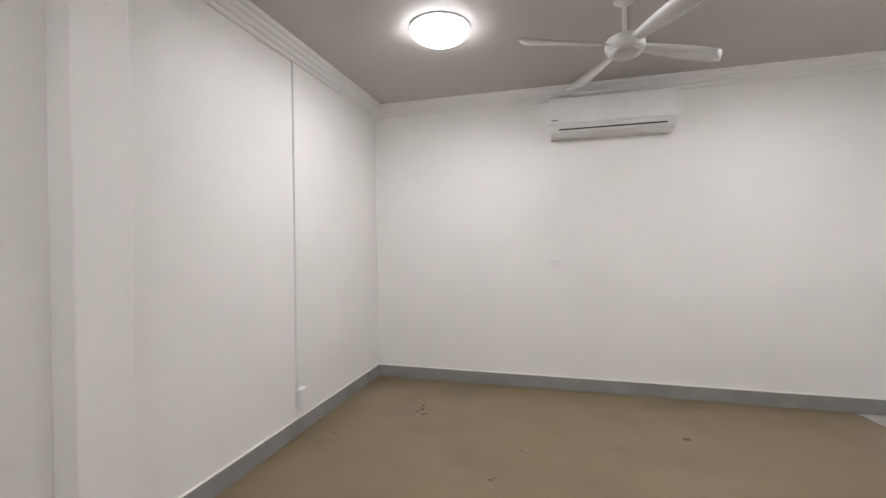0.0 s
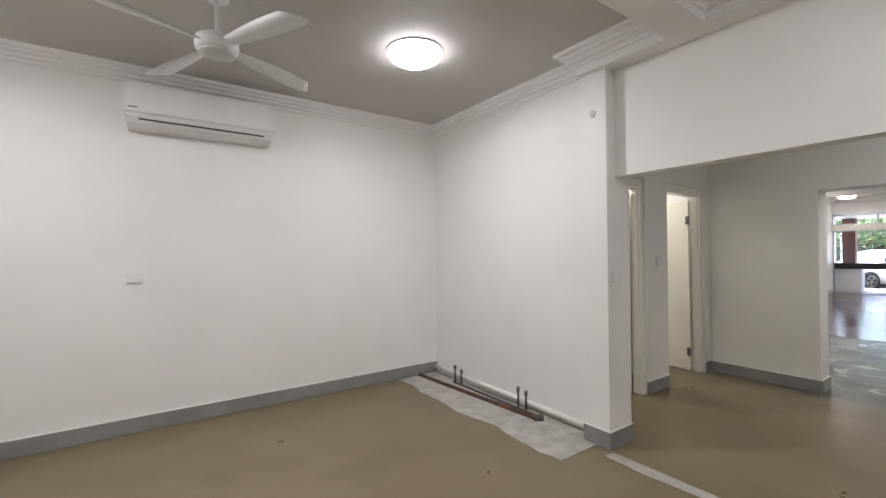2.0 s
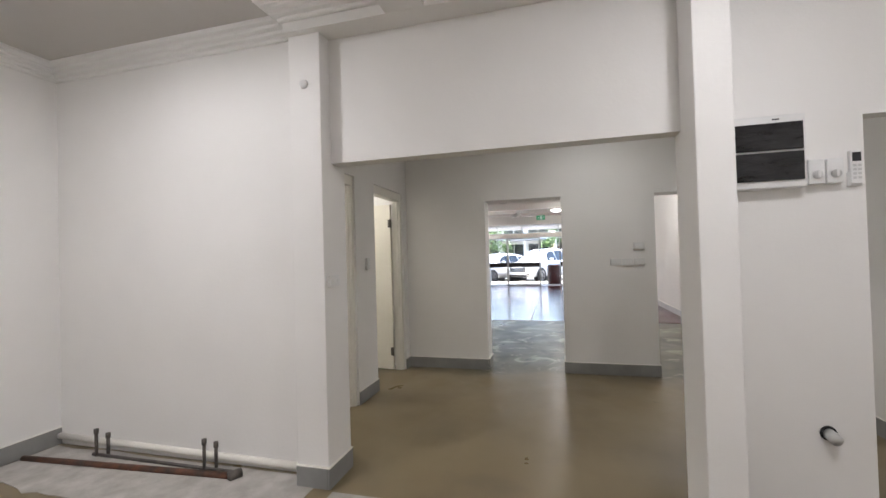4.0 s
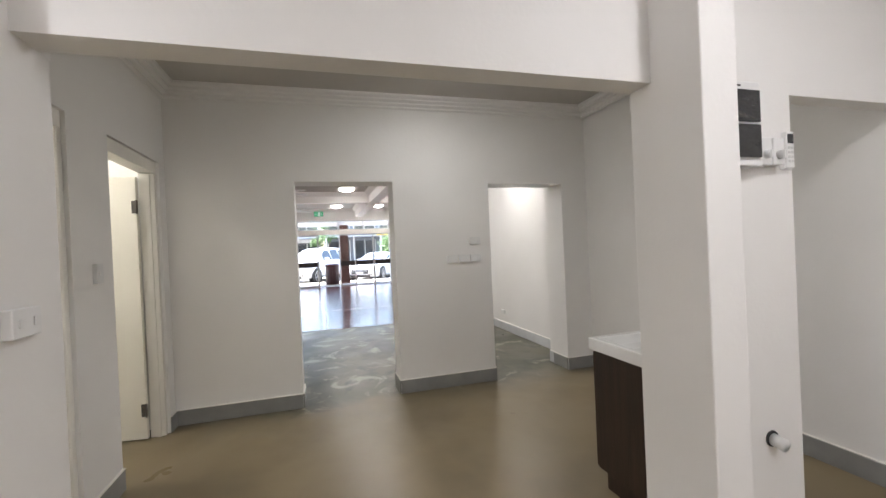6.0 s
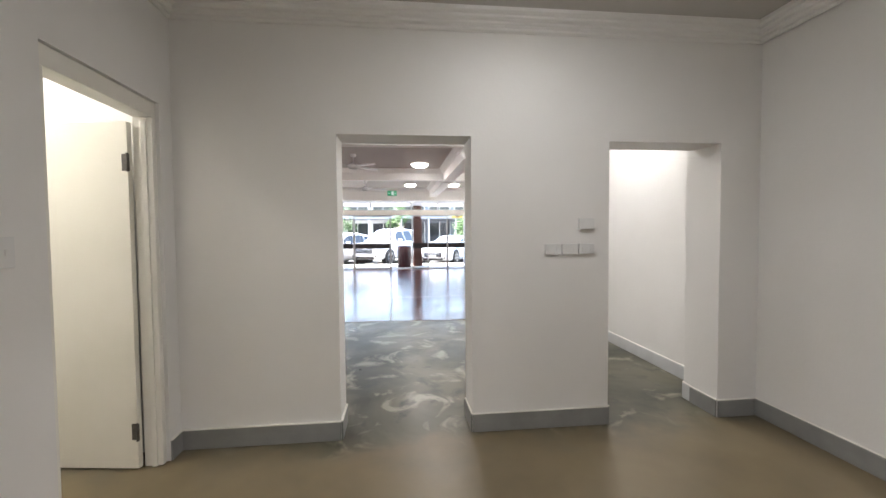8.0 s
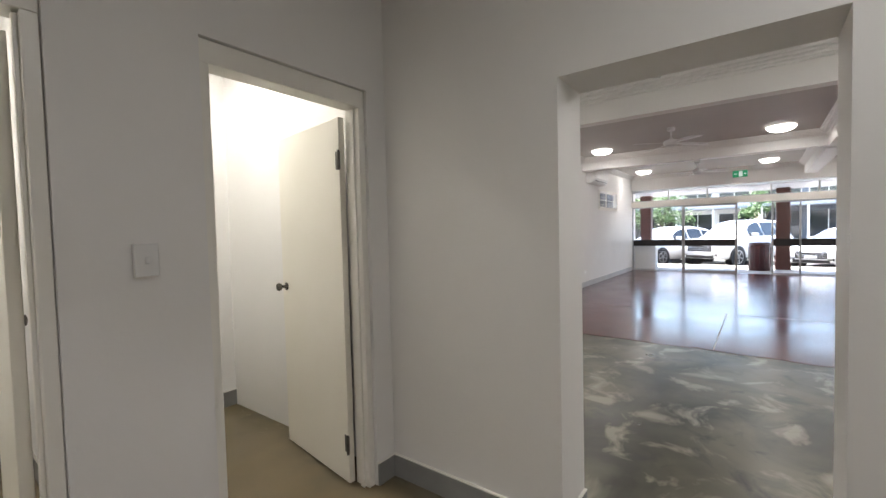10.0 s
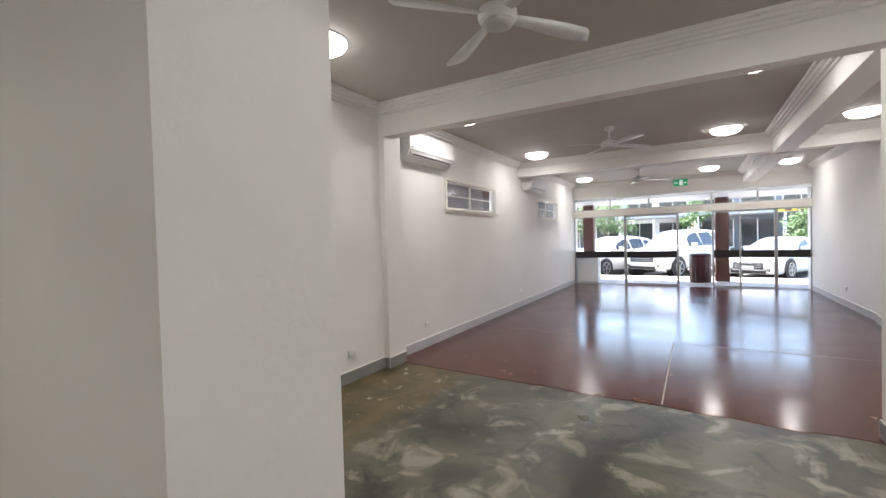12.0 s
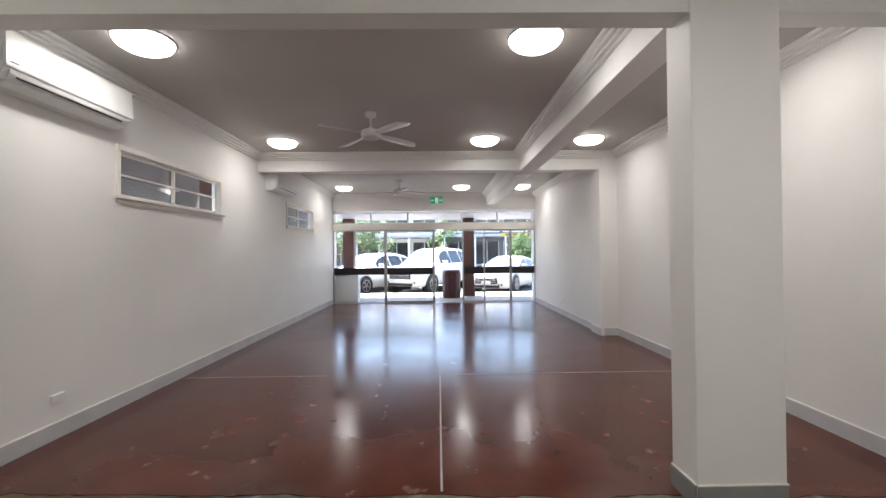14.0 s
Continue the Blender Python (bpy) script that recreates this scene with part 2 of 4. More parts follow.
def cyl(r, p0, p1, n=20, r2=None, bm=None, bev=0.0):
    """A cylinder or cone from p0 to p1."""
    bm = bm or bmesh.new()
    p0, p1 = Vector(p0), Vector(p1)
    d = p1 - p0
    m = Matrix.Translation((p0 + p1) / 2) @ d.to_track_quat('Z', 'Y').to_matrix().to_4x4()
    res = bmesh.ops.create_cone(bm, cap_ends=True, segments=n, radius1=r, radius2=r if r2 is None else r2, depth=d.length, matrix=m)
    if bev:
        es = [e for e in {e for v in res["verts"] for e in v.link_edges} if any(len(f.verts) > 4 for f in e.link_faces)]
        bmesh.ops.bevel(bm, geom=es, offset=bev, segments=2, profile=0.5, affect='EDGES')
    return bm


def lathe(profile, n=32, bm=None, c=(0, 0)):
    """A surface of revolution about z from (radius, height) pairs."""
    bm = bm or bmesh.new()
    rings = [[bm.verts.new((c[0] + r * math.cos(2 * math.pi * i / n), c[1] + r * math.sin(2 * math.pi * i / n), z)) for i in range(n)] for r, z in profile]
    for a, b in zip(rings, rings[1:]):
        for i in range(n):
            bm.faces.new((a[i], a[(i + 1) % n], b[(i + 1) % n], b[i]))
    bm.faces.new(rings[-1])
    bm.faces.new(list(reversed(rings[0])))
    bmesh.ops.recalc_face_normals(bm, faces=bm.faces)
    return bm


def prism(pts, axis, a, b, bm=None):
    """A polygon in the plane across an axis, drawn out from a to b along it."""
    bm = bm or bmesh.new()

    def at(p, t):
        return {"x": (t, p[0], p[1]), "y": (p[0], t, p[1]), "z": (p[0], p[1], t)}[axis]
    lo, hi = [bm.verts.new(at(p, a)) for p in pts], [bm.verts.new(at(p, b)) for p in pts]
    n = len(pts)
    for i in range(n):
        bm.faces.new((lo[i], lo[(i + 1) % n], hi[(i + 1) % n], hi[i]))
    bm.faces.new(list(reversed(lo)))
    bm.faces.new(hi)
    bmesh.ops.recalc_face_normals(bm, faces=bm.faces)
    return bm


def wall(name, axis, at, thick, a, b, z0, z1, holes=(), label="", material="wall"):
    """A wall along x or y from a to b, its faces at `at` and at + thick, with openings (a, b, z0, z1) through it."""
    bm = bmesh.new()
    lo, hi = min(at, at + thick), max(at, at + thick)

    def piece(u0, u1, w0, w1):
        if u1 - u0 > 1e-4 and w1 - w0 > 1e-4:
            if axis == "x":
                box(u0, lo, w0, u1, hi, w1, bm=bm)
            else:
                box(lo, u0, w0, hi, u1, w1, bm=bm)
    u = a
    for h0, h1, k0, k1 in sorted(holes):
        piece(u, h0, z0, z1)
        piece(h0, h1, z0, k0)
        piece(h0, h1, k1, z1)
        u = h1
    piece(u, b, z0, z1)
    ob = link(name, bm, material)
    return tagged(ob, label or "white painted plaster wall", "wall", kind="structure")


def inset(poly, d):
    """A right-angled polygon, counter-clockwise, drawn in by d."""
    out, n = [], len(poly)
    for i in range(n):
        p, q, r = Vector(poly[i - 1]), Vector(poly[i]), Vector(poly[(i + 1) % n])
        n1, n2 = (q - p).normalized(), (r - q).normalized()
        out.append(q + d * Vector((-n1.y, n1.x)) + d * Vector((-n2.y, n2.x)))
    return out


STEPS = [(0.0, 0.118), (0.014, 0.118), (0.024, 0.108), (0.024, 0.092), (0.052, 0.086), (0.058, 0.078), (0.058, 0.064), (0.086, 0.058), (0.092, 0.050), (0.092, 0.036), (0.120, 0.030), (0.126, 0.022), (0.126, 0.0)]


def cornice(poly, ceil, label="white ridged plaster cornice"):
    bm = bmesh.new()
    rings = [[bm.verts.new((p.x, p.y, ceil - dz)) for p in inset(poly, d)] for d, dz in STEPS]
    n = len(poly)
    for a, b in zip(rings, rings[1:]):
        for i in range(n):
            bm.faces.new((a[i], b[i], b[(i + 1) % n], a[(i + 1) % n]))
    bmesh.ops.recalc_face_normals(bm, faces=bm.faces)
    return tagged(link("cornice", bm, "wall"), label, "cornice", kind="structure")


def rect(x0, y0, x1, y1):
    return [(x0, y0), (x1, y0), (x1, y1), (x0, y1)]


def skirting(runs, material="skirt", h=0.13, t=0.014):
    """Skirting boards: runs of (axis, wall face, side, from, to)."""
    for axis, at, side, a, b in runs:
        lo, hi = sorted((at, at + side * t))
        bm = box(a, lo, 0, b, hi, h, 0.004, segs=1) if axis == "x" else box(lo, a, 0, hi, b, h, 0.004, segs=1)
        tagged(link("baseboard", bm, material), "grey painted skirting board with a white paint line above", "skirting", kind="structure")
        bm = box(a, lo, h, b, hi - 0.004 * (side > 0), h + 0.006) if axis == "x" else box(lo, a, h, hi, b, h + 0.006)
        tagged(link("trim", bm, "trim"), "thin white bead along the skirting", "trim", kind="structure")


# ---- plan ----
RW, RN, RE, RS = -0.94, 4.91, 4.10, -1.30      # back room
C1, CH, CM = 3.05, 2.93, 3.165                  # ceilings
HX0, HX1, HN, HS = 4.25, 6.81, 2.88, -1.28     # hall
SX0, SX1, SN, SS = 7.10, 20.40, 4.62, -1.52    # shop
TOP = 3.5

# walls of the back room
wall("wall_north_1", "x", RN, 0.25, RW - 0.25, HX0, 0, TOP)
wall("wall_west", "y", RW, -0.25, RS - 0.25, RN, 0, TOP)
wall("wall_south_1", "x", RS, -0.25, RW, SX0, 0, TOP)
wall("wall_east_1", "y", RE, 0.15, 2.62, RN, 0, TOP)
tagged(link("pillar_1", box(3.955, 2.395, 0, HX0, 2.62, TOP, 0.006), "wall"), "white painted square wall end pillar", "pillar", kind="structure")
tagged(link("pillar_2", box(3.84, 0.168, 0, 4.19, 0.334, TOP, 0.006), "wall"), "white painted pillar beside the opening", "pillar", kind="structure")
tagged(link("pillar_3", box(RW, 1.70, 0, RW + 0.14, 1.94, 2.87, 0.006), "wall"), "white painted wall pilaster under the beam", "pillar", kind="structure")
# partition with the switchboard, and the lintels over the two ways into the hall
tagged(link("wall_east_2", box(4.09, -0.46, 0, 4.19, 0.168, TOP), "wall"), "white stub wall between two openings", "wall", kind="structure")
tagged(link("lintel_1", box(4.07, 0.334, 2.055, 4.19, 2.395, TOP), "wall"), "white plastered lintel over the wide opening", "lintel", kind="structure")
tagged(link("lintel_2", box(4.09, RS, 2.06, 4.19, -0.46, TOP), "wall"), "white plastered lintel over a side opening", "lintel", kind="structure")
tagged(link("wall_east_3", box(4.19, 2.394, 2.055, HX0, 2.395, TOP), "wall"), "white plaster return", "wall", kind="structure")
# beams of the back room
tagged(link("beam_1", box(3.90, RS, 2.87, 4.07, 2.395, TOP), "wall"), "white plastered ceiling beam", "beam", kind="structure")
tagged(link("beam_2", box(RW, 1.68, 2.872, 3.90, 1.92, TOP), "wall"), "white plastered cross beam", "beam", kind="structure")
tagged(link("beam_3", box(3.90, 2.395, 2.87, 3.955, 2.62, TOP), "wall"), "white plastered beam end at the pillar", "beam", kind="structure")

# hall
WC1, WC2 = (4.47, 5.35, 0.0, 2.235), (5.80, 6.67, 0.0, 2.235)
wall("wall_north_2", "x", HN, 0.14, HX0, HX1, 0, TOP, [WC1, WC2])
wall("wall_east_4", "y", HX1, SX0 - HX1, RS, SN + 0.6, 0, TOP, [(0.918, 1.84, 0, 2.10), (-0.978, -0.098, 0, 2.078)])
wall("wall_west_2", "y", HX0, -0.15, RN, 5.15, 0, TOP)
tagged(link("wall_west_3", box(4.10, 2.62, 0, HX0, HN, 0.001), "wall"), "white plaster wall foot", "wall", kind="structure")

tagged(link("pillar_8", box(SX0, -1.28, 0, 7.2, -0.985, TOP, 0.004), "wall"), "white plaster nib behind the opening", "pillar", kind="structure")
# toilets
WN = 5.15
wall("wall_north_3", "x", WN, 0.2, HX0, SX0, 0, TOP, [(5.88, 6.57, 1.50, 2.48)])
wall("wall_partition", "y", 5.53, 0.1, HN + 0.14, WN, 0, TOP)
tagged(link("pillar_4", box(6.70, 4.77, 0, HX1, WN, TOP), "wall"), "white painted pier in the toilet corner", "pillar", kind="structure")

# shop
SB = 4.55
wall("wall_north_5", "x", SB, 0.11, SX0, 10.55, 0, TOP, [(7.65, 9.45, 1.985, 2.46)])
wall("wall_north_4", "x", SN, 0.11, 10.55, SX1 + 0.2, 0, TOP, [(12.27, 14.13, 2.03, 2.47), (16.76, 18.50, 2.03, 2.47)])
wall("wall_south_2", "x", -1.28, -0.47, SX0, 10.55, 0, TOP)
wall("wall_south_3", "x", SS, -0.23, 10.55, 15.38, 0, TOP)
wall("wall_south_4", "x", -1.27, -0.48, 15.38, SX1 + 0.2, 0, TOP)
tagged(link("pillar_5", box(15.36, -1.27, 0, 15.80, -1.21, 2.86, 0.005), "wall"), "white painted wall pilaster", "pillar", kind="structure")
tagged(link("pillar_6", box(10.55, 4.47, 0, 10.88, SN, TOP, 0.005), "wall"), "white painted wall pilaster", "pillar", kind="structure")
tagged(link("pillar_7", box(10.55, -0.38, 0, 10.80, 0.13, TOP, 0.006), "wall"), "white painted square column", "pillar", kind="structure")
tagged(link("beam_4", box(10.56, -1.28, 2.80, 10.73, 4.47, TOP), "wall"), "white plastered ceiling beam on the column", "beam", kind="structure")
tagged(link("beam_5", box(15.40, SS, 2.86, 15.64, SN, TOP), "wall"), "white plastered ceiling beam", "beam", kind="structure")
tagged(link("beam_6", box(10.73, -0.12, 2.83, 15.40, 0.15, TOP), "wall"), "white plastered ceiling beam along the shop", "beam", kind="structure")
tagged(link("beam_7", box(15.64, -0.12, 2.83, 20.35, 0.15, TOP), "wall"), "white plastered ceiling beam along the shop", "beam", kind="structure")
wall("wall_front", "y", 20.35, 0.15, -1.27, SN, 2.69, TOP)

# floors
tagged(link("floor", box(RW - 0.2, RS - 0.2, -0.2, SX1 + 0.15, 5.3, 0.0), "floor"), "worn tan and grey bare concrete floor with scars", "floor", kind="structure")


def red_floor():
    """Red paint film that ends in a ragged edge."""
    bm = bmesh.new()
    n, pts = 90, []
    for i in range(n + 1):
        y = 4.60 + (SS + 0.01 - 4.60) * i / n
        x = 10.82 - 0.035 * (4.6 - y) + 0.05 * noise.noise((y * 2.1, 0, 0)) + 0.035 * noise.noise((y * 9, 3, 0))
        pts.append((x, y))
    pts += [(SX1 + 0.1, SS + 0.01), (SX1 + 0.1, 4.60)]
    return prism(pts, "z", 0.0005, 0.0045, bm)


tagged(link("floor_2", red_floor(), "red"), "glossy dark red painted concrete shop floor", "floor", kind="structure")
for x0, y0, x1, y1 in ((12.1, 1.552, 13.2, 1.564), (10.76, 1.553, 12.1, 1.567), (13.195, -1.45, 13.212, 1.4), (13.195, 2.9, 13.21, 4.55)):
    tagged(link("trim", box(x0, y0, 0.0051, x1, y1, 0.0062), "patch"), "pale filled joint line in the floor", "floor joint", kind="structure")

# ceilings, in the dimmed ceiling colour
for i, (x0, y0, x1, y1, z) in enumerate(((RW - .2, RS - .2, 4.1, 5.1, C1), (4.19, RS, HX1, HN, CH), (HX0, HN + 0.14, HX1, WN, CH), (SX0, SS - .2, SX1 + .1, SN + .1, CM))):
    tagged(link("ceiling_%d" % (i + 1), box(x0, y0, z, x1, y1, z + 0.12), "ceil"), "painted plaster ceiling, its white dimmed to taupe grey", "ceiling", kind="structure")
# unseen roof slabs, added to stop sky light leaking in
tagged(link("roof_1", box(-2, -2.6, 3.52, 7.1, 5.4, 3.7), "roof"), "unseen flat slab sealing the back rooms from the sky", "roof", kind="structure")
tagged(link("roof_2", box(7.1, -2.6, 3.52, 20.6, 4.9, 3.7), "roof"), "unseen flat slab sealing the shop from the sky", "roof", kind="structure")
cornice([(RW, 1.92), (3.90, 1.92), (3.90, 2.62), (RE, 2.62), (RE, RN), (RW, RN)], C1)
cornice(rect(RW, RS, 3.90, 1.68), C1)
cornice(rect(4.19, HS, HX1, HN), CH)
cornice(rect(SX0, -1.28, 10.56, SB), CM)
cornice(rect(10.73, 0.15, 15.40, SN), CM)
cornice(rect(10.73, SS, 15.40, -0.12), CM)
cornice(rect(15.64, 0.15, 20.35, SN), CM)
cornice(rect(15.64, -1.27, 20.35, -0.12), CM)

# skirtings
skirting([("x", RN, -1, RW, RE), ("y", RW, 1, RS, 1.70), ("y", RW, 1, 1.94, RN), ("x", 2.395, -1, 3.941, HX0), ("y", 3.955, -1, 2.395, 2.62),
          ("x", HN, -1, HX0, 4.47), ("x", HN, -1, 5.35, 5.80), ("x", HN, -1, 6.67, HX1), ("y", HX1, -1, 1.84, HN), ("y", HX1, -1, -0.098, 0.918), ("y", HX1, -1, HS, -0.978),
          ("x", RS, 1, RW, HX1), ("x", 1.84, -1, HX1, SX0), ("x", 0.918, 1, HX1, SX0), ("x", -0.978, 1, HX1, SX0), ("x", -0.098, -1, HX1, SX0),
          ("x", WN, -1, 5.63, 6.70), ("x", 4.77, -1, 6.70, HX1), ("y", 6.70, -1, 4.77, WN), ("x", WN, -1, HX0, 5.53), ("y", 5.53, -1, 3.02, WN), ("y", 3.84, -1, 0.168, 0.334),
          ("x", SB, -1, SX0, 10.55), ("y", 10.55, -1, 4.47, SB), ("x", 4.47, -1, 10.55, 10.88), ("y", 10.55, -1, -0.38, 0.13), ("x", 0.13, 1, 10.55, 10.80), ])
skirting([("x", -1.28, 1, 7.2, 10.55), ("x", -0.985, 1, SX0, 7.2), ("y", 7.2, 1, -1.28, -0.985), ("x", SN, -1, 10.88, 20.35), ("x", SS, 1, 10.55, 15.38), ("x", -1.27, 1, 15.80, 20.35), ("x", -1.21, 1, 15.36, 15.80), ("y", 15.38, -1, SS, -1.21)], "skirt2")

# ---- ceiling lights, fans, air conditioners ----


def ceiling_light(glow="lamp"):
    e = new("ceiling_light")
    part("base_ring", lathe([(0.10, 0.0), (0.218, 0.0), (0.222, -0.005), (0.218, -0.012), (0.20, -0.014), (0.10, -0.014)]), "plastic", e, smooth=True)
    part("diffuser", lathe([(0.212, -0.012), (0.21, -0.03), (0.19, -0.056), (0.15, -0.080), (0.10, -0.095), (0.045, -0.102), (0.01, -0.104)]), glow, e, "glowing opal glass dome", smooth=True)
    return tagged(e, "lit round opal glass oyster light on the ceiling", "ceiling light", "oyster lights")


def place(first, spots):
    """The first thing goes to the first pose, copies to the others."""
    first.matrix_basis = spots[0]
    return [first] + [copy_thing(first, m) for m in spots[1:]]


def light_fittings(glow, share, tint, spots):
    """Oyster lights, each with an added disk lamp hung just below its dome to light floor and lower walls."""
    place(ceiling_light(glow), [pose(*p) for p in spots])
    for x, y, z in spots:
        # extra downward fill, not a part of the fitting
        board = new("down_fill", bpy.data.lights.new("down_fill", 'AREA'))
        board.data.shape, board.data.size, board.data.energy, board.data.color = 'DISK', 0.17, DOWN_FILL * share, tint
        board.matrix_world = pose(x, y, z - 0.106)


light_fittings("lamp", 1.0, (1.0, 0.975, 1.0), [(x, y, C1) for x, y in ((0.25, 3.40), (2.83, 3.30))])
light_fittings("lamp", 0.72, (1.0, 0.975, 1.0), [(0.25, 0.05, C1), (2.70, 0.05, C1)])
light_fittings("shoplamp", 0.74, (1.0, 0.955, 0.915), [(x, y, CM) for x, y in ((9.0, 3.85), (9.0, 0.80), (11.55, 3.88), (11.54, 0.77), (11.50, -0.75), (14.6, 3.91), (14.55, 0.84), (14.53, -0.74), (19.05, 3.97), (19.04, 0.94), (19.03, -0.62))])
# added fitting, out of view and stronger, to brighten the south wall
light_fittings("shoplamp", 1.2, (1.0, 0.965, 0.95), [(8.35, -0.72, CM)])
light_fittings("halllamp", 0.40, (1.0, 0.985, 0.985), [(5.68, 0.60, CH)])
light_fittings("wclamp", 0.75, (1.0, 0.96, 0.88), [(6.2, 4.1, CH), (4.9, 4.1, CH)])


def blade_mesh():
    """A rounded, slightly twisted fan blade along +x."""
    bm = bmesh.new()
    n, rows = 14, []
    for i in range(n + 1):
        t = i / n
        x = 0.09 + 0.60 * t
        w = 0.034 + 0.036 * math.sin(min(t * 1.3, 1) * math.pi / 2)
        if t > 0.95:
            w *= 1 - 6 * (t - 0.95)
        tw = radians(16 - 8 * t)
        row = []
        for s, dz in ((-1, 0), (0, 0.004), (1, 0), (0, -0.004)):
            row.append(bm.verts.new((x + 0.035 * s * t ** 6, s * w * math.cos(tw), -s * w * math.sin(tw) + dz - 0.02 * t)))
        rows.append(row)
    for a, b in zip(rows, rows[1:]):
        for k in range(4):
            bm.faces.new((a[k], a[(k + 1) % 4], b[(k + 1) % 4], b[k]))
    bm.faces.new(rows[0])
    bm.faces.new(list(reversed(rows[-1])))
    bmesh.ops.recalc_face_normals(bm, faces=bm.faces)
    return bm


def ceiling_fan(up=0.0):
    """Four blades under a canopy; up shortens the rod."""
    e = new("ceiling_fan")
    part("canopy", lathe([(0.02, 0.0), (0.062, 0.0), (0.065, -0.01), (0.066, -0.045), (0.05, -0.058), (0.02, -0.06)]), "plastic", e, smooth=True)
    part("rod", cyl(0.013, (0, 0, -0.055), (0, 0, -0.24 + up), 14), "plastic", e, smooth=True)
    part("motor", lathe([(r, z + up) for r, z in ((0.018, -0.235), (0.04, -0.262), (0.092, -0.275), (0.115, -0.29), (0.120, -0.325), (0.115, -0.352), (0.098, -0.365), (0.02, -0.367))]), "plastic", e, smooth=True)
    part("motor_cap", lathe([(r, z + up) for r, z in ((0.098, -0.365), (0.094, -0.379), (0.06, -0.389), (0.01, -0.391))]), "plastic_grey", e, smooth=True)
    one = None
    for k in range(4):
        if one is None:
            one = part("blade", blade_mesh(), "plastic", e, smooth=True)
            b = one
        else:
            b = new("blade", one.data)
            b.parent = e
        b.matrix_basis = pose(0, 0, -0.325 + up, 0, 0, 90 * k)
    return tagged(e, "white four-bladed ceiling fan on a short rod", "ceiling fan", "ceiling fans")


place(ceiling_fan(), [pose(1.47, 3.33, C1, 0, 0, 25)])
place(ceiling_fan(0.06), [pose(8.98, 2.31, CM, 0, 0, 52), pose(13.32, 2.37, CM, 0, 0, 42), pose(18.1, 2.46, CM, 0, 0, 20)])


def split_ac():
    """Wall unit: back at y = 0, front towards -y, centred on x, its foot at z = 0."""
    e = new("air_conditioner")
    w = 0.575

    def tapered(pts, half):
        """Drawn out along x, with the lower corners of the ends drawn in."""
        bm = prism(pts, "x", -half, half)
        for v in bm.verts:
            v.co.x *= 1 - 0.045 * max(0.0, min(1.0, (0.12 - v.co.z) / 0.12)) ** 1.5
        return bm
    part("body", tapered([(0, 0.0), (0, 0.355), (-0.185, 0.355), (-0.205, 0.347), (-0.214, 0.33), (-0.216, 0.13), (-0.205, 0.085), (-0.165, 0.03), (-0.10, 0.0)], w), "plastic", e)
    part("front_panel", tapered([(-0.2145, 0.350), (-0.2245, 0.342), (-0.2305, 0.118), (-0.2265, 0.104), (-0.2165, 0.100), (-0.2145, 0.110)], w - 0.003), "plastic", e)
    part("louvre", tapered([(-0.2150, 0.094), (-0.207, 0.070), (-0.178, 0.032), (-0.118, 0.004), (-0.108, 0.012), (-0.165, 0.04), (-0.195, 0.08), (-0.205, 0.094)], w - 0.04), "plastic", e, "curved outlet flap")
    part("slot", tapered([(-0.2060, 0.0610), (-0.1995, 0.0500), (-0.1930, 0.0585), (-0.1965, 0.0635)], w - 0.09), "slot", e, "narrow black air slot")
    part("label_bar", box(-w + 0.03, -0.2325, 0.135, -w + 0.09, -0.227, 0.143), "slot", e, "small dark marking")
    return tagged(e, "white wall-mounted split air conditioner, closed", "air conditioner", "air conditioners")


place(split_ac(), [pose(1.55, RN, 2.535), pose(11.56, SN, 2.61), pose(16.25, SN, 2.60)])

# ---- doors of the toilets ----


def door_frame(name, x0, x1, z1):
    e = new(name)
    y0, y1 = HN + 0.02, HN + 0.13
    for nm, b in (("jamb", (x0 + 0.002, y0, 0, x0 + 0.045, y1, z1 - 0.095)), ("jamb", (x1 - 0.045, y0, 0, x1 - 0.002, y1, z1 - 0.095)), ("head", (x0 + 0.002, y0, z1 - 0.095, x1 - 0.002, y1, z1 - 0.002))):
        part(nm, box(*b, bev=0.004), "trim", e)
    for nm, b in (("stop", (x0 + 0.045, y0 + 0.045, 0, x0 + 0.058, y1 - 0.02, z1 - 0.10)), ("stop", (x1 - 0.058, y0 + 0.03, 0, x1 - 0.045, y1 - 0.05, z1 - 0.10))):
        part(nm, box(*b, bev=0.002), "trim", e)
    return tagged(e, "cream painted timber door frame", "door frame", kind="structure")


def door_leaf(hx, hy, angle, name):
    """A flush leaf hinged at (hx, hy); it runs along its own -x."""
    e = new(name)
    leaf = part("leaf", box(-0.78, -0.037, 0.012, 0, 0, 2.10, 0.003), "door", e)
    for side in (-1, 1):
        y = -0.037 if side < 0 else 0
        k = part("knob", lathe([(0.026, 0.0), (0.027, 0.006), (0.012, 0.010), (0.011, 0.035), (0.022, 0.042), (0.027, 0.055), (0.024, 0.066), (0.01, 0.070)], 20), "bronze", e, "dark polished door knob", smooth=True)
        k.matrix_basis = pose(-0.72, y, 1.10, -90 * side, 0, 0)
    for z in (0.24, 1.86):
        h = part("hinge", box(-0.035, -0.040, z - 0.05, 0.012, -0.037, z + 0.05, 0.001), "oldmetal", e, "dark steel butt hinge")
        part("pin", cyl(0.007, (0.004, -0.045, z - 0.055), (0.004, -0.045, z + 0.055), 10), "oldmetal", h, smooth=True)
    e.matrix_basis = pose(hx, hy, 0, 0, 0, angle)
    return tagged(e, "cream flush toilet door standing open", "door", "toilet doors", kind="structure")


door_frame("door_frame_1", WC1[0], WC1[1], 2.235)
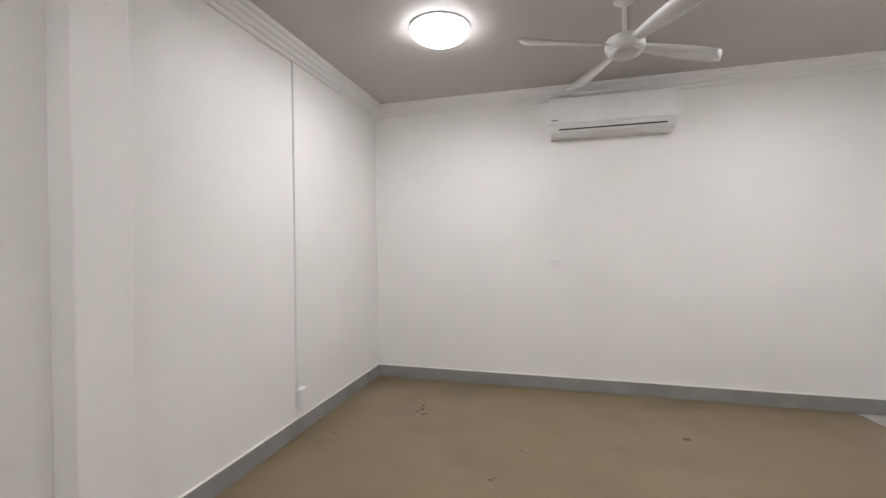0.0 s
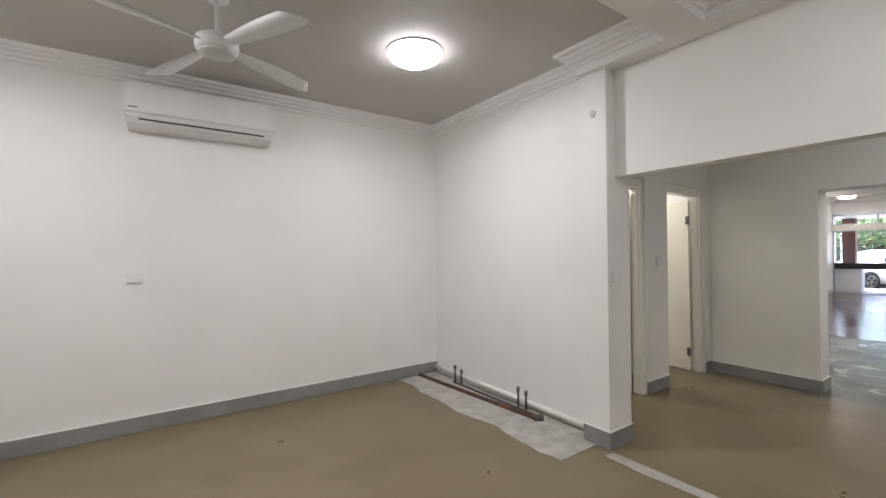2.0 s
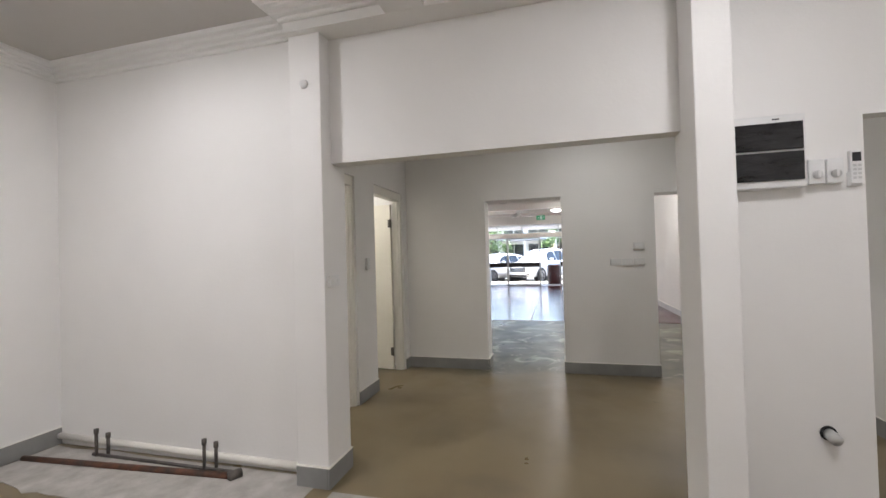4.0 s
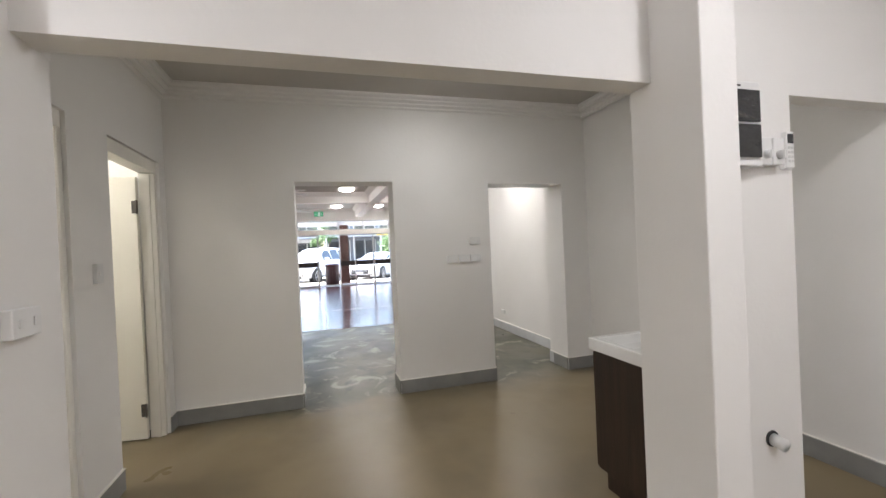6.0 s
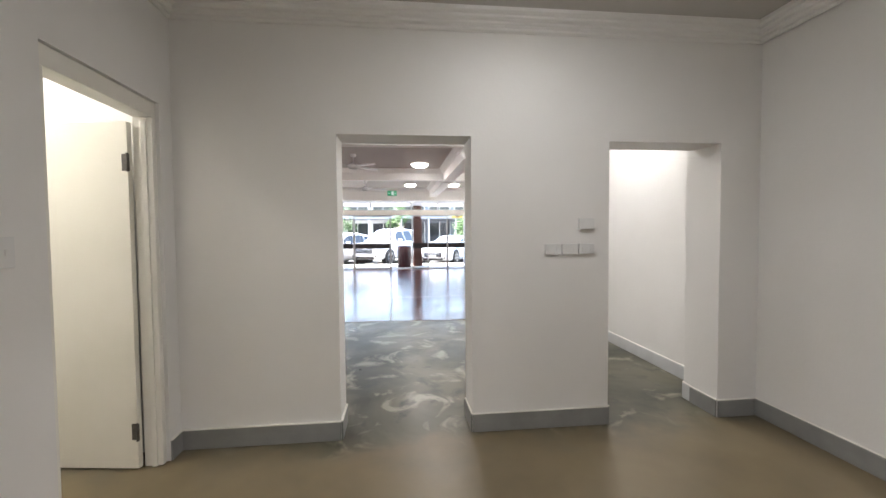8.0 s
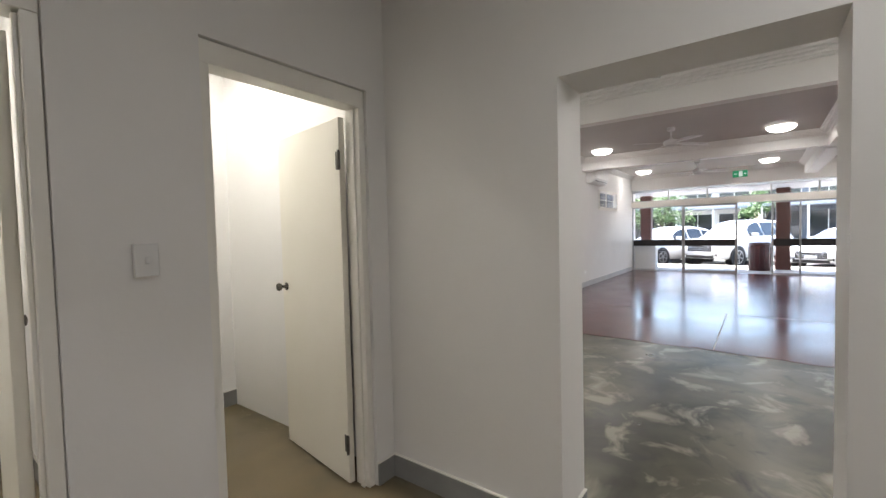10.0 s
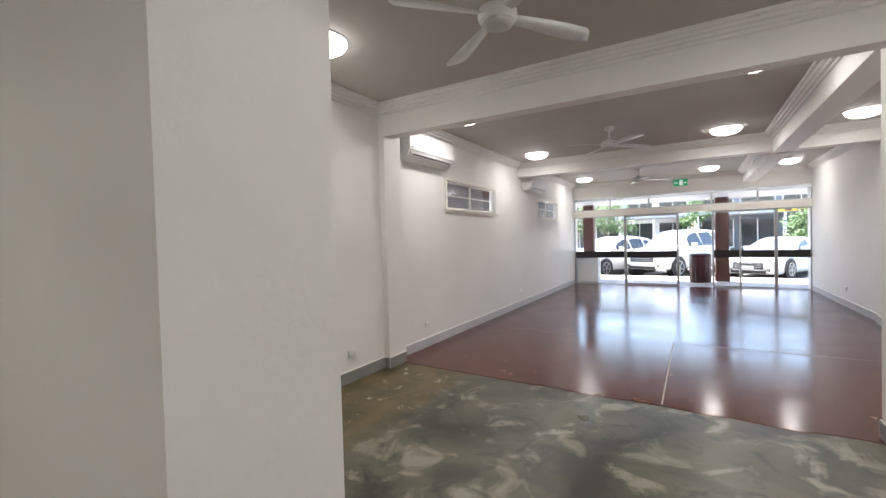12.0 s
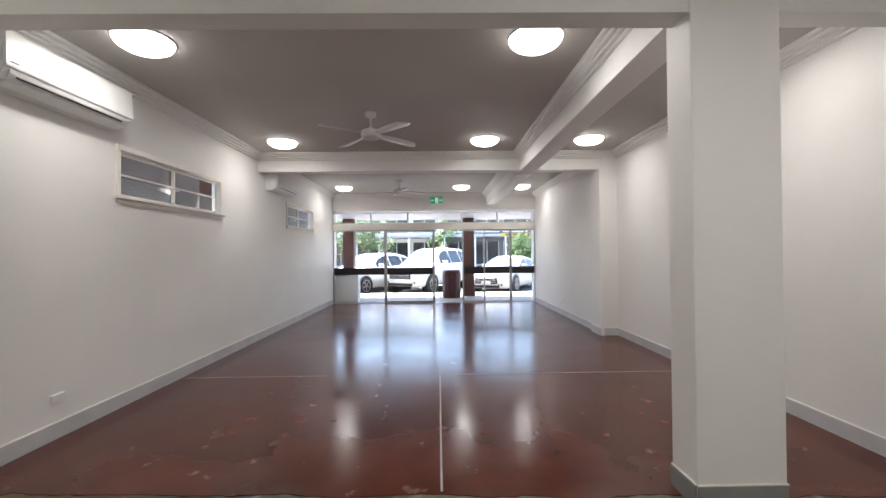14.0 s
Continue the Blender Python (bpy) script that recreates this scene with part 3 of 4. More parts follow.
door_frame("door_frame_2", WC2[0], WC2[1], 2.235)
door_leaf(5.29, HN + 0.13, -93, "door_1")
door_leaf(6.615, HN + 0.13, -98, "door_2")

# ---- windows of the side wall ----


def side_window(name, x0, x1, z0, z1, yf, depth, bars=1, label=""):
    """A timber window in an opening whose inner face is at yf: architrave, frame, central mullion, glazing bar, sill, panes and latches."""
    e = new(name)
    a = 0.05
    for nm, b in (("architrave", (x0 - a, yf - 0.018, z1, x1 + a, yf, z1 + a)), ("architrave", (x0 - a, yf - 0.018, z0, x0, yf, z1)), ("architrave", (x1, yf - 0.018, z0, x1 + a, yf, z1))):
        part(nm, box(*b, bev=0.004), "trim", e)
    part("sill", box(x0 - a - 0.03, yf - 0.055, z0 - 0.032, x1 + a + 0.03, yf + 0.06, z0, 0.006), "trim", e)
    part("apron", box(x0 - a, yf - 0.014, z0 - 0.075, x1 + a, yf, z0 - 0.032, 0.003), "trim", e)
    y0, y1 = yf + 0.05, yf + 0.085
    f = 0.026
    xm = (x0 + x1) / 2
    for nm, b in (("frame_rail", (x0, y0, z1 - f, x1, y1, z1)), ("frame_rail", (x0, y0, z0, x1, y1, z0 + f)), ("frame_stile", (x0, y0, z0 + f, x0 + f, y1, z1 - f)), ("frame_stile", (x1 - f, y0, z0 + f, x1, y1, z1 - f)), ("mullion", (xm - 0.012, y0, z0 + f, xm + 0.012, y1, z1 - f))):
        part(nm, box(*b, bev=0.003), "trim", e)
    for k in range(bars):
        zb = z0 + (z1 - z0) * (k + 1) / (bars + 1)
        for u0, u1 in ((x0 + f, xm - 0.012), (xm + 0.012, x1 - f)):
            part("glazing_bar", box(u0, y0 + 0.008, zb - 0.008, u1, y1 - 0.008, zb + 0.008), "trim", e)
    for u0, u1 in ((x0 + f, xm - 0.012), (xm + 0.012, x1 - f)):
        p = part("pane", sheet((u0, y0 + 0.02, z0 + f), (u1 - u0, 0, 0), (0, 0, z1 - z0 - 2 * f)), "glass", e)
        p.visible_shadow = False
        part("latch", box(u1 - 0.10, y0 - 0.02, z0 + f - 0.012, u1 - 0.03, y0, z0 + f + 0.006, 0.003), "alu", e, "small metal latch")
    return tagged(e, label or "long white timber window high in the wall", "window", kind="structure")


side_window("window_1", 7.65, 9.45, 1.985, 2.46, SB, 0.29)
side_window("window_2", 12.27, 14.13, 2.03, 2.47, SN, 0.22)
side_window("window_3", 16.76, 18.50, 2.03, 2.47, SN, 0.22)


def louvre_window():
    x0, x1, z0, z1, yf = 5.88, 6.57, 1.50, 2.48, WN
    e = new("window_4")
    for nm, b in (("architrave", (x0 - .05, yf - .016, z1, x1 + .05, yf, z1 + .05)), ("architrave", (x0 - .05, yf - .016, z0, x0, yf, z1)), ("architrave", (x1, yf - .016, z0, x1 + .05, yf, z1))):
        part(nm, box(*b, bev=0.004), "trim", e)
    part("sill", box(x0 - .09, yf - .06, z0 - .04, x1 + .09, yf + .08, z0, 0.008), "trim", e)
    for x in (x0, x1 - 0.03):
        part("carrier", box(x, yf + .07, z0, x + .03, yf + .13, z1, 0.003), "alu", e, "grey metal louvre carrier")
    for k in range(6):
        z = z0 + (k + 0.5) * (z1 - z0) / 6
        b = part("louvre_blade", sheet((x0 + .03, 0, -0.083), (x1 - x0 - .06, 0, 0), (0, 0, 0.166)), "glass", e)
        b.matrix_basis = pose(0, yf + 0.10, z, -12, 0, 0)
        b.visible_shadow = False
        part("blade_edge", box(x0 + .03, yf + .075, z - .085, x1 - .03, yf + .083, z - .079), "trim", e, "bright glass edge")
    return tagged(e, "louvred glass window over the toilet", "window", kind="structure")


louvre_window()


def venetian(x0, x1, z0, z1, y):
    e = new("venetian_blind")
    part("head_rail", box(x0, y - 0.012, z1 - 0.02, x1, y + 0.012, z1, 0.002), "blind", e)
    n = int((z1 - z0 - 0.03) / 0.024)
    one = None
    for k in range(n):
        if one is None:
            one = b = part("slat", box(x0 + 0.005, -0.011, -0.0006, x1 - 0.005, 0.011, 0.0006), "blind", e)
        else:
            b = new("slat", one.data)
            b.parent = e
        b.matrix_basis = pose(0, y, z1 - 0.032 - 0.024 * k, -38, 0, 0)
    part("bottom_rail", box(x0, y - 0.01, z0, x1, y + 0.01, z0 + 0.01), "blind", e)
    for x in (x0 + 0.12, x1 - 0.12):
        part("cord", cyl(0.0015, (x, y, z0), (x, y, z1), 6), "blind", e)
    return tagged(e, "white venetian blind half closed behind the window glass", "blind", "venetian blinds")


venetian(7.69, 8.50, 2.20, 2.45, SB + 0.098)
venetian(12.31, 13.18, 2.03, 2.47, SN + 0.098)
venetian(13.22, 13.80, 2.03, 2.47, SN + 0.098)
venetian(16.80, 17.62, 2.03, 2.47, SN + 0.098)


def cladding(name, x0, x1, y, material, label, pitch=0.05):
    """A neighbouring wall of overlapping horizontal boards."""
    pts, z = [], 0.0
    while z < 3.6:
        pts += [(y, z), (y - 0.018, z + 0.004), (y, z + pitch)]
        z += pitch
    pts = [p for i, p in enumerate(pts) if i == 0 or p != pts[i - 1]] + [(y + 0.1, 3.7), (y + 0.1, 0.0)]
    return tagged(link(name, prism(pts, "x", x0, x1), material), label, "wall", kind="structure")


cladding("wall_neighbour_1", 3.4, 11.2, 6.5, "maroonwall", "maroon horizontal cladding of the house next door", 0.09)
cladding("wall_neighbour_2", 11.2, 13.75, 6.3, "paleclad", "pale horizontal cladding of the house next door", 0.045)
cladding("wall_neighbour_3", 13.75, 20.0, 6.5, "greyrender", "dark grey cladding of the house next door", 0.045)
cladding("wall_neighbour_4", 16.0, 18.3, 6.2, "paleclad", "pale horizontal cladding of the house next door", 0.045)

# made-up screen that hides the sunlit street wall from the side windows
tagged(link("fence", box(20.0, 4.9, -0.3, 20.1, 6.7, 2.7), "greyrender"), "added dark screen closing the end of the passage", "fence", kind="structure")
# unseen overhang, added to keep daylight out of the side passage
tagged(link("eave", box(3.4, 5.42, 2.66, 20.0, 6.7, 2.82), "maroonwall"), "added dark slab that shades the side passage", "eave", kind="structure")

# ---- switches, sockets and small wall fittings ----


def plate(name, w, h, keys, label, cat, pins=0):
    """A wall plate: back at y = 0, front towards -y, centred."""
    e = new(name)
    part("plate", box(-w / 2, -0.024, -h / 2, w / 2, 0, h / 2, 0.003), "plastic", e)
    for k in range(keys):
        x = (k - (keys - 1) / 2) * w / max(keys, 1)
        part("rocker", box(x - 0.007, -0.0285, -0.012, x + 0.007, -0.024, 0.012, 0.0015), "plastic", e)
    for k in range(pins):
        x = (k - (pins - 1) / 2) * 0.055
        for dx, dz in ((-0.008, -0.006), (0.008, -0.006), (0, -0.020)):
            part("slot", box(x + dx - 0.0015, -0.0255, dz - 0.004, x + dx + 0.0015, -0.0238, dz + 0.004), "plastic_grey", e)
    return tagged(e, label, cat)


pp = tagged(plate("power_point", 0.115, 0.072, 2, "white double power point on the wall", "power point", 2), group="power points")
place(pp, [pose(1.04, RN, 1.295), pose(9.97, SB, 0.32), pose(11.60, SN, 0.32), pose(15.52, SN, 0.36), pose(17.67, -1.27, 0.36, 0, 0, 180), pose(9.16, -1.28, 0.30, 0, 0, 180)])
sw = tagged(plate("light_switch", 0.075, 0.115, 1, "white light switch plate on the wall", "light switch"), group="light switches")
place(sw, [pose(5.585, HN, 1.37)])
sw2 = tagged(plate("light_switch", 0.115, 0.075, 2, "white horizontal light switch plate on the wall", "light switch"), group="light switches")
place(sw2, [pose(4.045, 2.395, 1.29), pose(HX1, 0.33, 1.305, 0, 0, -90), pose(HX1, 0.205, 1.305, 0, 0, -90), pose(HX1, 0.08, 1.305, 0, 0, -90), pose(HX1, 0.08, 1.485, 0, 0, -90)])
s = plate("power_point", 0.075, 0.14, 1, "white surface power point at the foot of the conduit", "power point", 1)
part("mounting_block", box(-0.0375, -0.001, -0.07, 0.0375, 0.03, 0.07, 0.004), "plastic", s)
s.matrix_basis = pose(RW + 0.031, 3.37, 0.30, 0, 0, 90)
c = tagged(new("conduit"), "thin white plastic cable duct up the wall", "conduit")
part("duct", box(RW, 3.34, 0.37, RW + 0.016, 3.365, C1 - 0.118, 0.002), "plastic", c)
sen = tagged(new("sensor"), "small white round sensor on the pillar", "sensor")
part("base", cyl(0.03, (3.955, 2.51, 2.55), (3.94, 2.51, 2.55), 18, 0.024), "plastic", sen, smooth=True)

# switchboard, its isolators, the remote control and the waste pipe on the stub wall
sb = tagged(new("switchboard"), "white switchboard with two dark plastic-covered flaps", "switchboard")
X = 4.09
part("case", box(X - 0.06, -0.20, 1.72, X, 0.155, 2.08, 0.006), "plastic", sb)
part("flap", box(X - 0.072, -0.185, 1.905, X - 0.06, 0.145, 2.04, 0.004), "dark", sb, "black film-wrapped flap")
part("flap", box(X - 0.072, -0.185, 1.755, X - 0.06, 0.145, 1.895, 0.004), "dark", sb, "black film-wrapped flap")
part("marking", box(X - 0.0615, -0.09, 2.055, X - 0.0595, -0.06, 2.062), "slot", sb)
for y in (-0.245, -0.32):
    iso = tagged(new("isolator_switch"), "white isolator with a round rotary knob", "switch", "isolators")
    part("case", box(X - 0.045, y - 0.034, 1.73, X, y + 0.034, 1.85, 0.005), "plastic", iso)
    k = part("knob", cyl(0.02, (X - 0.045, y, 1.775), (X - 0.062, y, 1.775), 20, 0.017), "plastic_grey", iso, smooth=True)
    part("grip", box(X - 0.070, y - 0.004, 1.758, X - 0.062, y + 0.004, 1.792, 0.001), "plastic", k)
rc = tagged(new("remote_control"), "white air conditioner remote in a wall holder", "remote control")
part("holder", box(X - 0.02, -0.44, 1.715, X, -0.385, 1.78, 0.003), "plastic", rc)
part("body", box(X - 0.030, -0.437, 1.72, X - 0.004, -0.388, 1.885, 0.006), "plastic", rc)
part("screen", box(X - 0.0315, -0.43, 1.83, X - 0.0295, -0.395, 1.873), "tint", rc, "grey display")
for i in range(4):
    for j in range(2):
        part("button", box(X - 0.0325, -0.43 + 0.02 * j, 1.745 + 0.02 * i, X - 0.0298, -0.416 + 0.02 * j, 1.756 + 0.02 * i, 0.001), "plastic_grey", rc)
wp = tagged(new("waste_pipe"), "white plastic pipe stub through a ragged wall hole", "pipe")
part("pipe", cyl(0.027, (X, -0.27, 0.51), (X - 0.06, -0.273, 0.500), 20), "plastic_grey", wp, smooth=True)
part("collar", cyl(0.036, (X + 0.001, -0.268, 0.512), (X - 0.006, -0.268, 0.512), 14), "slot", wp, "dark broken hole edge")

# ---- pipes in the floor of the back room ----
fp = tagged(new("floor_pipe"), "old copper water pipe in a chased channel with four capped stubs", "pipe")
part("run", cyl(0.022, (3.82, 4.86, 0.012), (3.93, 3.10, 0.018), 14), "copper", fp, smooth=True)
part("second_run", cyl(0.012, (3.985, 4.40, 0.014), (3.985, 3.15, 0.014), 10), "oldmetal", fp, smooth=True)
part("elbow", cyl(0.03, (3.90, 3.10, 0.028), (3.97, 3.06, 0.028), 14), "oldmetal", fp, "grey elbow at the pipe's end", smooth=True)
for y, x, h in ((4.36, 3.98, 0.20), (4.27, 4.0, 0.17), (3.37, 3.98, 0.21), (3.29, 4.0, 0.19)):
    st = part("riser", cyl(0.011, (x, y, 0.0), (x, y, h), 12), "oldmetal", fp, smooth=True)
    part("cap", cyl(0.016, (x, y, h - 0.03), (x, y, h + 0.006), 12), "oldmetal", st, smooth=True)
tagged(link("trim", cyl(0.024, (4.082, 4.89, 0.07), (4.082, 2.63, 0.05), 14), "trim", smooth=True), "white painted pipe along the foot of the wall", "pipe", kind="structure")


def ragged(x0, x1, y0, y1, amp, seed, z):
    """A thin floor patch with a wandering outline."""
    pts, n = [], 26
    for i in range(n):
        t = i / (n - 1)
        pts.append((x0 + amp * noise.noise((t * 5, seed, 0)) + 0.4 * amp * noise.noise((t * 19, seed, 3)), y0 + (y1 - y0) * t))
    for i in range(n):
        t = 1 - i / (n - 1)
        pts.append((x1 + 0.4 * amp * noise.noise((t * 6, seed + 5, 0)), y0 + (y1 - y0) * t))
    return prism(pts, "z", 0.0005, z)


tagged(link("floor_patch_1", ragged(3.52, 4.06, 2.50, 4.88, 0.09, 2, 0.005), "patch"), "pale cement patch along the chased pipes", "floor patch", kind="structure")
tagged(link("floor_patch_2", ragged(3.84, 3.93, -1.2, 2.36, 0.04, 9, 0.003), "patch"), "pale scar where a partition stood", "floor patch", kind="structure")

# ---- vanity in the hall ----


def vanity():
    x0, x1, y0, y1, zt = 4.195, 4.85, -0.50, 0.13, 0.86
    e = new("vanity")
    part("carcass", box(x0, y0 + 0.015, 0.10, x1 - 0.035, y1 - 0.015, zt - 0.075, 0.002), "wood", e, "dark walnut laminate carcass")
    part("plinth", box(x0, y0 + 0.03, 0, x1 - 0.09, y1 - 0.03, 0.10), "wood", e)
    for a, b in ((y0 + 0.018, -0.187), (-0.183, y1 - 0.018)):
        d = part("door", box(x1 - 0.034, a, 0.105, x1 - 0.016, b, zt - 0.08, 0.002), "wood", e)
        part("handle", box(x1 - 0.016, (a + b) / 2 - 0.05, zt - 0.14, x1 - 0.004, (a + b) / 2 + 0.05, zt - 0.128, 0.002), "chrome", d, "slim chrome handle")
    bm = box(x0, y0, zt - 0.07, x1, y1, zt)
    top = max(bm.faces, key=lambda f: f.calc_center_median().z)
    bmesh.ops.inset_region(bm, faces=[top], thickness=0.055)
    bmesh.ops.inset_region(bm, faces=[top], thickness=0.05, depth=-0.045)
    bmesh.ops.inset_region(bm, faces=[top], thickness=0.09, depth=-0.018)
    bmesh.ops.bevel(bm, geom=[ed for ed in bm.edges], offset=0.006, segments=2, affect='EDGES', profile=0.5)
    part("basin_top", bm, "stone", e, "white moulded basin top")
    t = part("tap", cyl(0.022, (4.37, -0.26, zt - 0.005), (4.37, -0.26, zt + 0.10), 20, 0.018), "chrome", e, "chrome mixer tap", smooth=True)
    part("spout", cyl(0.013, (4.37, -0.26, zt + 0.085), (4.58, -0.27, zt + 0.13), 16, 0.011), "chrome", t, smooth=True)
    part("outlet", cyl(0.012, (4.575, -0.27, zt + 0.135), (4.58, -0.27, zt + 0.10), 14), "chrome", t, smooth=True)
    part("lever", cyl(0.014, (4.37, -0.26, zt + 0.10), (4.34, -0.26, zt + 0.16), 14, 0.008), "chrome", t, smooth=True)
    part("plug", cyl(0.022, (4.52, -0.235, zt - 0.063), (4.52, -0.235, zt - 0.058), 18), "chrome", e, smooth=True)
    return tagged(e, "dark walnut vanity with a white basin top", "vanity")


vanity()

# ---- toilets ----


def toilet():
    """Close-coupled suite: back at y = 0, bowl towards -y."""
    e = new("toilet")

    def oval(w, l, yc, z, n=28, square=0.0):
        return [(w * math.copysign(abs(math.cos(a)) ** (1 - square), math.cos(a)), yc + l * math.copysign(abs(math.sin(a)) ** (1 - square), math.sin(a)), z) for a in (2 * math.pi * i / n for i in range(n))]

    def loft(rings):
        bm = bmesh.new()
        vs = [[bm.verts.new(p) for p in r] for r in rings]
        n = len(vs[0])
        for a, b in zip(vs, vs[1:]):
            for i in range(n):
                bm.faces.new((a[i], a[(i + 1) % n], b[(i + 1) % n], b[i]))
        bm.faces.new(list(reversed(vs[0])))
        bm.faces.new(vs[-1])
        bmesh.ops.recalc_face_normals(bm, faces=bm.faces)
        return bm
    part("bowl", loft([oval(0.13, 0.26, -0.31, 0, square=.35), oval(0.13, 0.265, -0.31, 0.12, square=.35), oval(0.15, 0.29, -0.32, 0.28, square=.3), oval(0.178, 0.315, -0.33, 0.40, square=.2), oval(0.18, 0.32, -0.335, 0.43, square=.2)]), "ceramic", e, smooth=True)
    part("seat_lid", loft([oval(0.186, 0.235, -0.425, 0.434, square=.25), oval(0.19, 0.24, -0.425, 0.445, square=.25), oval(0.188, 0.237, -0.425, 0.470, square=.25), oval(0.17, 0.22, -0.425, 0.478, square=.25)]), "plastic", e, smooth=True)
    part("cistern", box(-0.19, -0.185, 0.43, 0.19, -0.01, 0.86, 0.025, segs=3), "ceramic", e, smooth=True)
    part("cistern_lid", box(-0.197, -0.192, 0.862, 0.197, -0.005, 0.90, 0.012, segs=3), "ceramic", e, smooth=True)
    part("flush_button", cyl(0.025, (0, -0.10, 0.899), (0, -0.10, 0.906), 20), "chrome", e, smooth=True)
    part("rating_label", box(0.085, -0.1875, 0.755, 0.155, -0.1852, 0.83), "blue", e, "small blue and white sticker")
    return tagged(e, "white close-coupled toilet with the lid down", "toilet", "toilets")


place(toilet(), [pose(6.06, WN, 0), pose(4.90, WN, 0)])
wt = tagged(new("stop_tap"), "chrome stop tap with a braided hose to the cistern", "tap")
part("flange", cyl(0.03, (6.60, WN, 0.25), (6.60, WN - 0.012, 0.25), 20), "chrome", wt, smooth=True)
part("valve", cyl(0.014, (6.60, WN - 0.012, 0.25), (6.60, WN - 0.07, 0.25), 14), "chrome", wt, smooth=True)
part("handle", cyl(0.02, (6.60, WN - 0.07, 0.25), (6.60, WN - 0.09, 0.25), 14), "chrome", wt, smooth=True)
part("hose", cyl(0.010, (6.60, WN - 0.045, 0.25), (6.22, WN - 0.06, 0.19), 10), "alu", wt, smooth=True)

# ---- shop front ----
FX = 20.40


def front_panel(name, y0, y1, z0, z1, x, fw=0.05, band=True, label=""):
    """One glazed aluminium panel with a dark safety band."""
    e = new(name)
    d = 0.022
    for nm, b in (("stile", (x - d, y0, z0, x + d, y0 + fw, z1)), ("stile", (x - d, y1 - fw, z0, x + d, y1, z1)), ("rail", (x - d, y0 + fw, z0, x + d, y1 - fw, z0 + fw)), ("rail", (x - d, y0 + fw, z1 - fw, x + d, y1 - fw, z1))):
        part(nm, box(*b, bev=0.003), "alu", e)
    p = part("pane", sheet((x, y1 - fw, z0 + fw), (0, y0 - y1 + 2 * fw, 0), (0, 0, z1 - z0 - 2 * fw)), "glass", e)
    p.visible_shadow = False
    if band:
        part("safety_band", box(x - 0.005, y0 + fw, 0.83, x - 0.0035, y1 - fw, 1.03), "black", e, "dark safety band on the glass")
    return tagged(e, label or "clear glazed aluminium shopfront panel with a dark band", "window", kind="structure")


front_panel("window_5", 3.10, 4.61, 0.0, 2.12, FX + 0.05, 0.03)
front_panel("window_6", 1.66, 3.10, 0.01, 2.12, FX, 0.06, label="sliding glass shop door in an aluminium frame")
front_panel("window_7", 0.20, 0.86, 0.01, 2.12, FX, 0.045, label="sliding glass shop door in an aluminium frame")
front_panel("window_8", -0.56, 0.86, 0.0, 2.12, FX + 0.055, 0.045)
front_panel("window_9", -1.27, -0.56, 0.0, 2.12, FX + 0.05, 0.03)
for i, (a, b) in enumerate(((3.50, 4.61), (2.43, 3.50), (0.865, 2.43), (-0.17, 0.865), (-1.27, -0.17))):
    front_panel("window_%d" % (10 + i), a, b, 2.31, 2.69, FX + 0.03, 0.022, False, "transom light over the shop doors")
tagged(link("door_head", box(FX - 0.06, -1.27, 2.12, FX + 0.10, SN, 2.31, 0.004), "trim"), "white boxed sliding door head", "door head", kind="structure")
tagged(link("door_sill", box(FX - 0.05, -1.27, 0.0, FX + 0.10, SN, 0.008), "alu"), "aluminium door track in the floor", "door track", kind="structure")

ex = tagged(new("exit_sign"), "lit green emergency exit sign over the doors", "exit sign")
part("case", box(20.315, 1.41, 2.86, 20.35, 1.79, 3.07, 0.004), "plastic", ex)
part("face", box(20.311, 1.42, 2.87, 20.315, 1.78, 3.06), "exit", ex, "green lit face")
part("pictogram", box(20.308, 1.54, 2.89, 20.311, 1.63, 3.04), "exitw", ex, "white pictogram panel")
for s0, s1 in ((1.45, 1.51), (1.67, 1.75)):
    part("arrow_bar", box(20.308, s0, 2.95, 20.311, s1, 2.98), "exitw", ex)

# ---- street ----
tagged(link("pavement", box(20.45, -14, -0.25, 23.8, 18, -0.02), "pave"), "pale concrete footpath in front of the shop", "pavement", kind="structure")
tagged(link("kerb", box(23.8, -14, -0.25, 23.95, 18, -0.03, 0.02), "pave"), "concrete kerb", "kerb", kind="structure")
tagged(link("road", box(23.95, -60, -0.3, 41.0, 60, -0.15), "asphalt"), "grey asphalt street with parking bays", "road", kind="structure")
tagged(link("ground", box(-300, -300, -0.9, 400, 300, -0.32), "pave"), "pale ground around the buildings", "ground", kind="structure")
tagged(link("pavement_far", box(41.0, -60, -0.3, 44.0, 60, 0.0), "pave"), "concrete footpath across the street", "pavement", kind="structure")
tagged(link("awning", box(20.55, -9, 2.62, 22.9, 13, 2.72), "awning"), "white lined street awning over the footpath", "awning", kind="structure")
tagged(link("awning_fascia", box(22.9, -9, 2.60, 23.0, 13, 2.95), "awning"), "pale awning fascia", "awning", kind="structure")
for x0, y0, x1, y1 in ((20.5, 4.62, 20.9, 13), (20.5, -9, 20.9, -1.27)):
    tagged(link("wall_street", box(x0, y0, -0.02, x1, y1, 3.6), "render"), "rendered street wall of the next shop", "wall", kind="structure")
for i in range(10):
    tagged(link("road_marking", box(24.3, -16 + 3.3 * i, -0.149, 28.5, -15.9 + 3.3 * i, -0.146), "awning"), "white painted parking line", "road marking", kind="structure")

